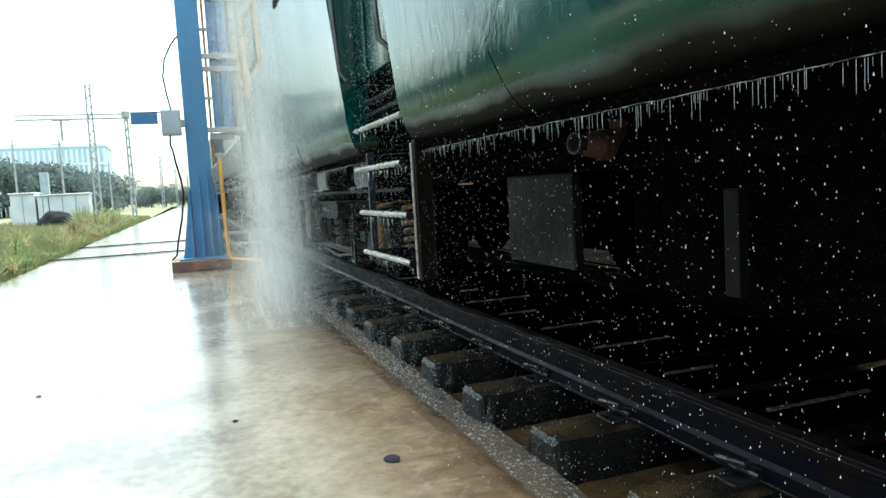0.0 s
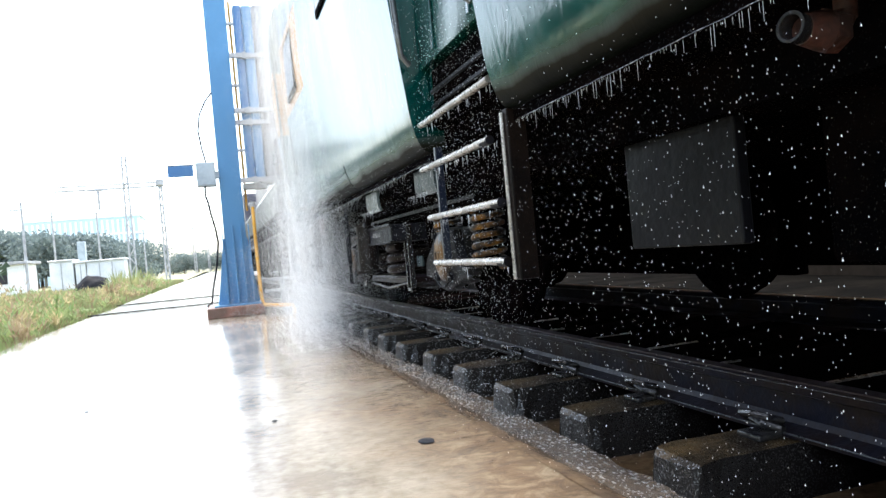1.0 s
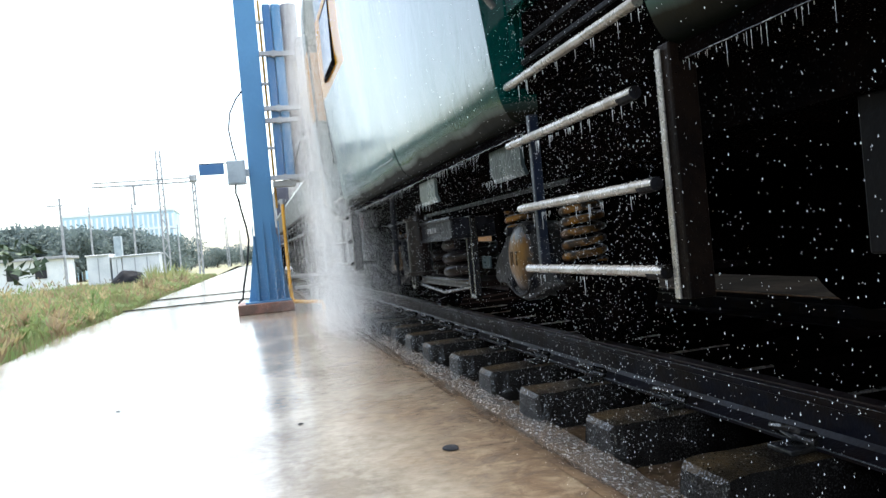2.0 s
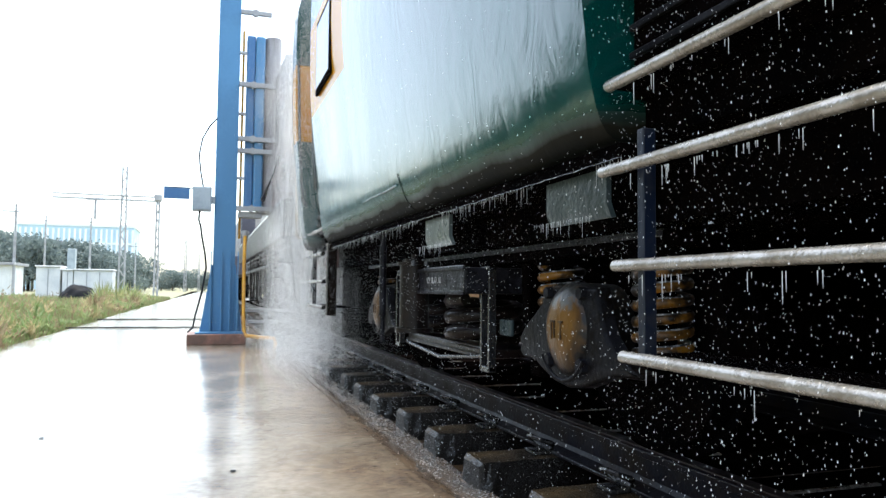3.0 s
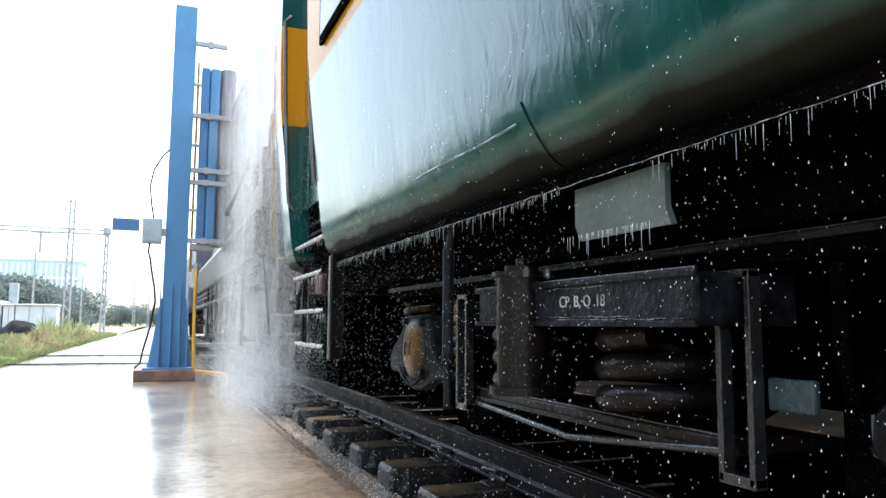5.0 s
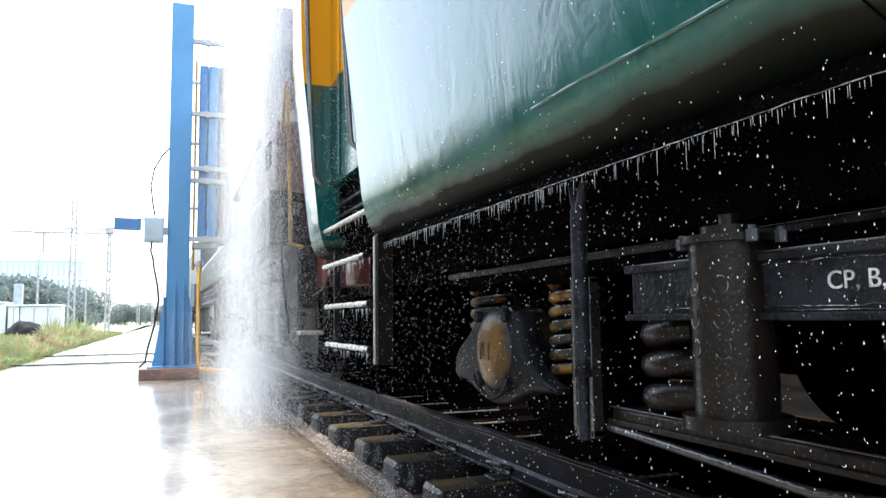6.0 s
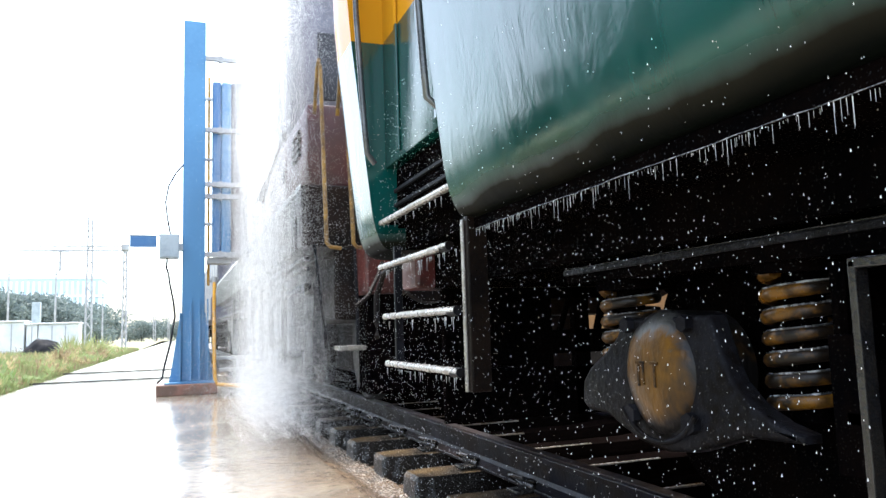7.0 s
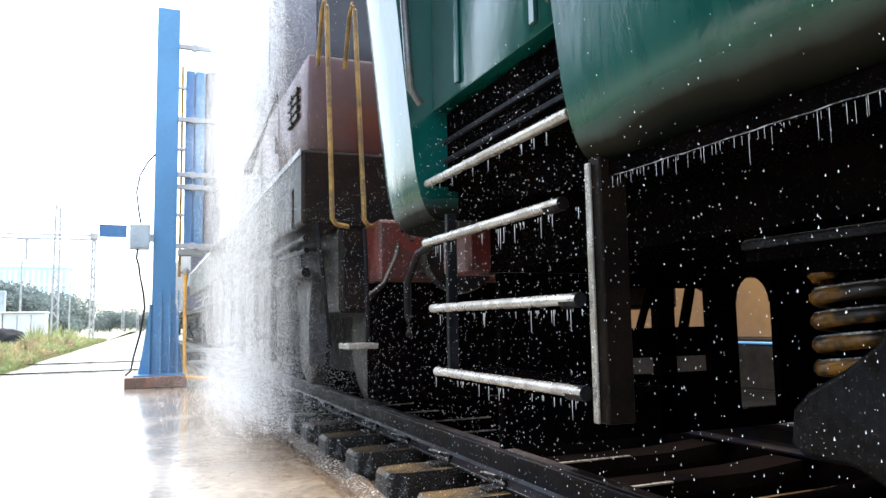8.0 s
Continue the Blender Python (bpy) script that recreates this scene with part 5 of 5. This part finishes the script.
def build_spray():
    rs = np.random.RandomState(7)
    n = 600000
    z = -0.9 + rs.rand(n) * 6.8
    y = 7.5 + rs.randn(n) * 1.0
    x = 0.72 + np.abs(rs.randn(n)) * np.where(rs.rand(n) < 0.35, -0.045, 0.20)
    x = x + 0.035 * np.maximum(0, z - 0.6)
    p = np.stack([x, y, z], 1)[(y > 5.6) & (x > 0.5)]
    a = flakes("spray_curtain", p, 0.0007 + 0.0012 * rs.rand(len(p)), 2.2,
               "white curtain of wash spray falling beside the train", "water spray")
    n = 450000
    c = rs.randint(0, 26, n)
    cx = 0.70 + 0.5 * rs.rand(26)
    cy = 6.6 + 3.4 * rs.rand(26)
    cz = 0.05 + 3.4 * rs.rand(26) ** 1.5
    sg = 0.6 + 0.9 * rs.rand(26)
    p = np.stack([cx[c] + rs.randn(n) * 0.13 * sg[c], cy[c] + rs.randn(n) * 0.38 * sg[c], cz[c] + rs.randn(n) * 0.26 * sg[c]], 1)
    b = flakes("spray_mist", p, 0.0007 + 0.0012 * rs.rand(n), 1.0, "drifting white mist round the spray", "mist")
    n = 1200000
    z = rs.rand(n) ** 1.15 * 5.6
    y = 6.25 + np.abs(rs.randn(n)) * 1.5 + rs.randn(n) * 0.22
    x = 0.66 + rs.randn(n) * 0.14 + 0.05 * np.sin(z * 2.0)
    k = (z < 0.9) & (rs.rand(n) < 0.3)
    x = np.where(k, 0.68 + rs.randn(n) * 0.30, x)
    # ropes and sheets within the burst
    x = x + 0.014 * np.sin(x * 42 + z * 1.3 + 0.8 * np.sin(z * 2.7))
    y = y + 0.11 * np.sin(y * 8.5 + z * 0.8)
    p = np.stack([x, y, z], 1)
    e = flakes("spray_burst", p, 0.00066 + 0.00115 * rs.rand(n), 1.5, "dense white burst of spray drifting along the train", "water spray")
    n = 78000
    y = -10 + rs.rand(n) * 15
    p = np.stack([0.98 + rs.randn(n) * 0.08, y, -3.2 + rs.rand(n) * 4.6], 1)
    # heavier dripping under the two door recesses
    k = rs.rand(n) < 0.09
    p[k, 1] = np.where(rs.rand(k.sum()) < 0.7, -3.9, 1.42) + rs.rand(k.sum()) * 1.0
    p[k, 0] = 0.94 + rs.randn(k.sum()) * 0.035
    q = np.stack([0.955 + rs.randn(6500) * 0.04, np.where(rs.rand(6500) < 0.88, -3.85, 1.46) + rs.rand(6500) * 0.93, -3.2 + rs.rand(6500) * 4.5], 1)
    p = np.concatenate([p, q])
    n = len(p)
    size = 0.00055 + 0.00085 * rs.rand(n) ** 3
    size[-6500:] *= 0.62
    d = scatter("falling_drops", p, size, 2.7, M_DROP,
                "scattered water drops falling off the coach side", "water drops")
    return a, b, d, e


spray, mist, drops, burst = build_spray()


# ---- verge and distance ----
def build_verge():
    rs = np.random.RandomState(3)
    n = 60000
    y = 5 + rs.rand(n) ** 1.6 * 55
    x = -2.45 - rs.rand(n) ** 1.4 * 9 + 0.22 * np.sin(y * 0.8) * 0.5
    h = (0.05 + 0.22 * rs.rand(n)) * np.clip(0.5 + (-2.4 - x) * 0.5, 0.4, 1.6)
    w = 0.006 + 0.012 * rs.rand(n) + 0.0005 * y
    a = rs.rand(n) * math.tau
    lx, ly = rs.randn(n) * 0.4 * h, rs.randn(n) * 0.4 * h
    v = np.empty((n, 3, 3))
    z0 = -0.14
    v[:, 0] = np.stack([x - w * np.cos(a), y - w * np.sin(a), 0 * x + z0], 1)
    v[:, 1] = np.stack([x + w * np.cos(a), y + w * np.sin(a), 0 * x + z0], 1)
    v[:, 2] = np.stack([x + lx, y + ly, z0 + 0.1 + h], 1)
    for name, sel, m, lab in (("grass", rs.rand(n) < 0.72, M_GRASS, "green grass along the concrete edge"),
                              ("dry_weeds", None, M_DRY, "dry brown weeds among the grass")):
        if sel is None:
            sel = ~last
        last = sel
        q = v[sel]
        me = bpy.data.meshes.new(name)
        me.from_pydata(q.reshape(-1, 3), [], np.arange(len(q) * 3).reshape(-1, 3).tolist())
        me.materials.append(m)
        tagged(new(name, me), lab, "grass", kind="stuff")


def build_weeds():
    """Knee-high weeds: stalks with narrow leaves, in loose patches along the apron edge."""
    rs = np.random.RandomState(21)
    for name, m, cnt, lo, hi, lab in (("leafy_weeds", M_WEED, 900, 0.18, 0.55, "tangled green weeds along the apron edge"),
                                      ("brown_weeds", M_DRY, 420, 0.2, 0.62, "brown flowering weeds along the apron edge"),
                                      ("straw_weeds", M_STRAW, 420, 0.2, 0.6, "pale straw-coloured grass tufts on the verge")):
        q = []
        for _ in range(cnt):
            y = 8 + 40 * rs.rand() ** 1.4
            x = -2.55 - 5.0 * rs.rand() ** 1.5
            if math.sin(y * 0.9 + x * 1.7) + math.sin(y * 0.37 - x) < -0.6 or (x < -0.125 * y and y > 24):
                continue
            h = (lo + (hi - lo) * rs.rand() ** 1.4) * min(1.5, 0.5 + 0.8 * (-2.4 - x))
            k = 34
            t = rs.rand(k) ** 0.8
            a = rs.rand(k) * math.tau
            r = h * (0.06 + 0.42 * rs.rand(k)) * (0.5 + 0.5 * t)
            p = np.stack([x + r * np.cos(a), y + r * np.sin(a), -0.13 + h * t], 1)
            u = np.stack([0.6 * np.cos(a), 0.6 * np.sin(a), 0.3 + 0.9 * rs.rand(k)], 1)
            w = np.stack([-np.sin(a), np.cos(a), 0 * a], 1)
            sz = (0.05 + 0.06 * rs.rand(k))[:, None]
            q.append(np.stack([p + u * sz, p + w * sz * 0.22, p - u * sz * 0.7, p - w * sz * 0.22], 1))
        v = np.concatenate(q).reshape(-1, 3)
        me = bpy.data.meshes.new(name)
        me.from_pydata(v, [], np.arange(len(v)).reshape(-1, 4).tolist())
        me.materials.append(m)
        tagged(new(name, me), lab, "weeds", kind="stuff")


def shrub(x, y, h, material, label):
    bm = B()
    rng = random.Random(int(x * 10 + y))
    for k in range(70):
        a = rng.random() * math.tau
        t = rng.random() * 1.0
        d = Vector((math.cos(a) * math.sin(t), math.sin(a) * math.sin(t), math.cos(t)))
        s = Vector((-d.y, d.x, 0.1)).normalized() * 0.03
        p = Vector((x + math.cos(a) * 0.08, y + math.sin(a) * 0.08, -0.16))
        tip = p + d * h * rng.uniform(0.6, 1.1)
        mid = (p + tip) / 2 + Vector((0, 0, 0.08 * h))
        v = [bm.verts.new(q) for q in (p - s * 0.6, p + s * 0.6, mid + s, mid - s, tip)]
        bm.faces.new((v[0], v[1], v[2], v[3]))
        bm.faces.new((v[3], v[2], v[4]))
    tagged(part("shrub", bm, material), label, "shrub", "spiky shrubs on the verge")


def tree(x, y, h, w, seed, leaf=None):
    t = thing("tree", "dark green broadleaf tree, hazy behind the yard or added out of view", "tree", "trees behind the yard")
    rng = random.Random(seed)
    bm = B()
    bm_cyl(bm, (x, y, -0.3), (x, y, h * 0.55), 0.035 * h, 0.02 * h, 8)
    for k in range(5):
        a = k * 1.26 + rng.random()
        bm_cyl(bm, (x, y, h * (0.3 + 0.05 * k)), (x + math.cos(a) * w * 0.35, y + math.sin(a) * w * 0.35, h * (0.55 + 0.06 * k)), 0.014 * h, 0.005 * h, 6)
    part("trunk", bm, M_BARK, t)
    bm = B()
    clumps = [(rng.gauss(0, w * 0.25), rng.gauss(0, w * 0.25), h * rng.uniform(0.16 if h < 6.5 else 0.3, 0.92), w * rng.uniform(0.12, 0.24)) for _ in range(34)]
    for cx, cy, cz, r in clumps:
        for k in range(55):
            d = Vector((rng.gauss(0, 1), rng.gauss(0, 1), rng.gauss(0, 0.8))).normalized() * r * rng.uniform(0.6, 1.1)
            p = Vector((x + cx, y + cy, cz)) + d
            s = 0.062 * h
            u = Vector((rng.gauss(0, 1), rng.gauss(0, 1), rng.gauss(0, 1))).normalized() * s
            q = Vector((rng.gauss(0, 1), rng.gauss(0, 1), rng.gauss(0, 1))).normalized() * s
            bm.faces.new([bm.verts.new(p + u), bm.verts.new(p + q), bm.verts.new(p - u * 0.7)])
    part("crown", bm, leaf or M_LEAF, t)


def lattice_mast(x, y, h, w, label):
    t = thing("lattice_mast", label, "overhead mast", "overhead line masts")
    bm = B()
    for sx in (-1, 1):
        bm_cyl(bm, (x + sx * w, y, -0.3), (x + sx * w * 0.7, y, h), 0.085, None, 6)
    part("leg", bm, M_STEEL, t)
    n = int(h / 0.8)
    bm = B()
    for k in range(n):
        s = 1 if k % 2 else -1
        bm_cyl(bm, (x - s * w, y, h * k / n), (x + s * w * 0.9, y, h * (k + 1) / n), 0.05, None, 5)
    part("lacing", bm, M_STEEL, t)
    return t


def build_distance():
    # white equipment huts
    for x0, x1, h in ((-9.1, -7.86, 1.90), (-7.75, -7.2, 1.72), (-7.15, -5.1, 1.74)):
        hut = thing("equipment_hut", "white painted sheet metal cabinet on the verge", "equipment hut", "white cabinets on the verge")
        bm = B()
        bm_box(bm, x0, x1, 46.5, 48.2, -0.3, h, 0.03)
        part("cabinet", bm, M_WHITE, hut)
        bm = B()
        bm_box(bm, x0 - 0.06, x1 + 0.06, 46.4, 48.3, h + 0.001, h + 0.08, 0.02)
        part("roof", bm, M_WHITE, hut)
        bm = B()
        for k in range(1, max(2, int((x1 - x0) / 0.6))):
            xx = x0 + (x1 - x0) * k / max(2, int((x1 - x0) / 0.6))
            bm_box(bm, xx - 0.02, xx + 0.02, 46.48, 46.52, 0.1, h - 0.1)
        part("door_seam", bm, M_STEEL, hut)
    bm = B()
    bmesh.ops.create_icosphere(bm, subdivisions=4, radius=1)
    for v in bm.verts:
        k = 1 + 0.18 * noise.noise(v.co * 2.5)
        v.co = Vector((-5.9 + v.co.x * 0.95 * k, 40 + v.co.y * 0.7 * k, -0.1 + max(-0.1, v.co.z) * 0.95 * k))
    tagged(part("tarpaulin", bm, M_TYRE, smooth=60), "black tarpaulin heap on the grass", "tarpaulin")
    for k in range(4):
        bm = B()
        bm_prism(bm, [(40.0 + 0.16 * k, -0.14), (40.12 + 0.16 * k, -0.14), (40.08 + 0.16 * k, -0.08), (40.08 + 0.16 * k, 0.02), (40.1 + 0.16 * k, 0.05),
                      (40.02 + 0.16 * k, 0.05), (40.04 + 0.16 * k, 0.02), (40.04 + 0.16 * k, -0.08)], -15.0 + 0.3 * k, -7.6 + 0.2 * k, "x")
        tagged(part("spare_rail", bm, M_STEEL), "spare grey rail lying in the weeds", "rail", "spare rails on the verge")
    # striped pale blue office block
    b = thing("office_building", "pale blue office block with white mullions far behind trees", "building")
    bm = B()
    bm_box(bm, -48, -19, 220, 240, -0.5, 17.3)
    part("wall", bm, M_BLD, b)
    bm = B()
    bm_box(bm, -48.4, -18.6, 219.6, 240.4, 17.3, 18.0)
    part("roof", bm, M_BLDW, b)
    for k in range(22):
        bm = B()
        x = -47.5 + k * 1.33
        bm_box(bm, x, x + 0.5, 219.6, 219.98, 8.0, 16.6)
        part("mullion", bm, M_BLDW, b)
    for z in (7.6, 12.4):
        bm = B()
        bm_box(bm, -48, -19, 219.55, 219.97, z, z + 0.5)
        part("floor_band", bm, M_BLDW, b)
    # small house
    hs = thing("small_house", "low cream hut with flat roof beyond the verge", "house")
    bm = B()
    bm_box(bm, -18.5, -13.4, 60, 64, -0.3, 2.3, 0.02)
    part("wall", bm, M_WHITE, hs)
    bm = B()
    bm_box(bm, -18.8, -13.1, 59.7, 64.3, 2.3, 2.5, 0.02)
    part("roof", bm, M_STEEL, hs)
    for x in (-17.2, -15.3):
        bm = B()
        bm_box(bm, x, x + 0.8, 59.95, 60.02, 0.9, 1.8)
        part("window", bm, M_GLASS, hs)
    # water tank tower
    wt = thing("water_tank", "grey water tank with flat roof on white legs", "water tank")
    bm = B()
    bm_box(bm, -33.5, -26.0, 158, 164, 7.6, 8.3, 0.1)
    bm_box(bm, -32.5, -27, 159, 163, 8.3, 9.8, 0.1)
    part("tank", bm, M_LAV, wt)
    for x in (-32, -27.5):
        bm = B()
        bm_box(bm, x, x + 0.5, 159, 159.6, -0.4, 7.6)
        part("leg", bm, M_WHITE, wt)
    bm = B()
    bm_box(bm, -14.5, -13.7, 89.5, 90.5, -0.4, 5.0, 0.03)
    tagged(part("signal_cabin", bm, M_BOX), "narrow pale grey signal tower beyond the trees", "signal tower")
    lattice_mast(-7.45, 75, 12.3, 0.27, "tall galvanised lattice mast of the overhead line")
    m2 = lattice_mast(-4.4, 75, 9.3, 0.17, "galvanised lattice mast carrying a portal beam")
    bm = B()
    for z in (9.1, 9.5):
        bm_cyl(bm, (-13.6, 75, z), (-4.1, 75, z), 0.085, None, 6)
    for k in range(16):
        bm_cyl(bm, (-13.6 + k * 0.6, 75, 9.1), (-13.3 + k * 0.6, 75, 9.5), 0.02, None, 5)
    part("portal_beam", bm, M_STEEL, m2)
    bm = B()
    bm_box(bm, -10.7, -9.1, 74.9, 75.1, 8.95, 9.08)
    bm_box(bm, -10.02, -9.82, 74.9, 75.1, 7.15, 8.95)
    part("drop_bracket", bm, M_STEEL, m2)
    bm = B()
    bm_box(bm, -4.75, -4.05, 74.8, 75.2, 9.15, 9.75, 0.05)
    part("cap", bm, M_STEEL, m2)
    lattice_mast(-3.5, 150, 10, 0.2, "distant galvanised overhead line mast")
    lattice_mast(-1.2, 190, 9, 0.2, "distant galvanised overhead line mast")
    for x, y, h in ((-13.2, 60, 6.8), (-11.6, 85, 8.2), (-15.9, 85, 8.2), (-9.2, 110, 7)):
        p = thing("pole", "thin grey pole with a small crossarm", "pole", "poles of the yard")
        bm = B()
        bm_cyl(bm, (x, y, -0.3), (x, y, h), 0.12, 0.08, 8)
        part("shaft", bm, M_STEEL, p)
        bm = B()
        bm_box(bm, x - 0.9, x + 0.2, y - 0.05, y + 0.05, h - 0.6, h - 0.5)
        part("crossarm", bm, M_STEEL, p)
    rng = random.Random(11)
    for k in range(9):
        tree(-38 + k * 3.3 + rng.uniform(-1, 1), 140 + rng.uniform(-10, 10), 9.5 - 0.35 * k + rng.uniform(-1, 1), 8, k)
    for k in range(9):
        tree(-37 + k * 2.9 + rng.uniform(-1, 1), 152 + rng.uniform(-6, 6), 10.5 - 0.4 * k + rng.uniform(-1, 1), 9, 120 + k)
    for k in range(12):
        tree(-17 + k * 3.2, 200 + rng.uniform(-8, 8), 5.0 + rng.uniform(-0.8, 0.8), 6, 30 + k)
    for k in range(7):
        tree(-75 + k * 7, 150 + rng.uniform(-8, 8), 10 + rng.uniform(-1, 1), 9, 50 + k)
    # unseen trees added beside the verge to darken what the wet paint mirrors
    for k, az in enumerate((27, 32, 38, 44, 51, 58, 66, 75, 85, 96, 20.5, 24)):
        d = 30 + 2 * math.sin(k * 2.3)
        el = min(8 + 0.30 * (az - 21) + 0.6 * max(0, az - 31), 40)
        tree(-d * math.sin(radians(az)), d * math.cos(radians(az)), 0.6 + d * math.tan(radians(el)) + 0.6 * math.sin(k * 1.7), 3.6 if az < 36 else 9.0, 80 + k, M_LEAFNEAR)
    for x, y, h in ((-3.6, 35, 1.4), (-4.2, 36, 1.3), (-3.2, 38, 1.2), (-2.9, 33, 0.8), (-3.9, 30, 0.8), (-4.6, 38, 1.2)):
        shrub(x, y, h, M_DRY if h < 0.85 else M_GRASS, "spiky yellow-green shrub on the verge")


def build_far_side():
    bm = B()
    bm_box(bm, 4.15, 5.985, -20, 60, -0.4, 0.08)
    tagged(part("far_pavement", bm, M_FARPATH), "ground strip beyond the train, its shade painted near black", "pavement", kind="structure")
    w = thing("boundary_wall", "ochre and grey-brown plastered wall beyond the train", "wall", kind="structure")
    bm = B()
    bm_box(bm, 6.0, 6.2, -20, 60, 0.604, 2.6, 0.01)
    part("upper_wall", bm, M_WALL, w)
    bm = B()
    bm_box(bm, 5.99, 6.2, -20, 60, -0.3, 0.6, 0.01)
    part("dado", bm, M_WALL2, w)
    bm = B()
    bm_cyl(bm, (5.9, -20, 0.545), (5.9, 60, 0.545), 0.022)
    part("blue_pipe", bm, M_BLUE, w, "blue pipe along the wall", 40)


def build_bits():
    for x, y, r in ((0.66, 2.62, 0.032), (0.15, 3.4, 0.014), (-0.8, 4.4, 0.015)):
        bm = B()
        bmesh.ops.create_icosphere(bm, subdivisions=2, radius=r)
        for v in bm.verts:
            k = 1 + 0.25 * noise.noise(v.co * 60)
            v.co = Vector((x + v.co.x * k, y + v.co.y * k * 1.2, 0.004 + max(0, v.co.z) * 0.25))
        tagged(part("stone_chip", bm, M_CABLE), "small dark wet chip on the concrete", "stone", "chips on the apron")


build_verge()
build_weeds()
build_distance()
build_far_side()
build_bits()


def motions():
    run = [(t, pose(0, y, 0)) for t, y in TRAIN]
    walk(coach, run)
    walk(loco, run)
    walk(wagon, run)
    walk(spray, [(t, pose(x, -0.12 * max(0, t - 3.5), -0.1 * t)) for t, x in ((0, 0.08), (1, 0.08), (2, 0.04), (3, 0.02), (4, 0.03), (5, 0.0), (6, -0.03), (7, -0.03), (8, -0.04))])
    walk(mist, [(t, pose(0.08 * math.sin(t * 1.3), 0.15 * math.sin(t * 0.9 + 1), 0.1 * math.sin(t * 2.1))) for t in (0, 1, 2, 3, 4, 5, 6, 7, 8)])
    walk(burst, [(0, pose(0.03, -0.7, 0)), (0.5, pose(0.03, -0.8, 0)), (1, pose(0.03, -0.5, 0)), (1.5, pose(0.05, 0.0, 0)), (2.9, pose(0.46, 0.6, 0)), (4.6, pose(0.46, 0.6, 0)), (6, pose(0.10, -0.5, 0.0)), (7, pose(0.08, -1.1, 0.1)), (8, pose(0.07, -1.5, 0.15))])
    walk(drops, [(t, pose(0, y, 3.0 - 0.36 * t)) for t, y in TRAIN])


motions()
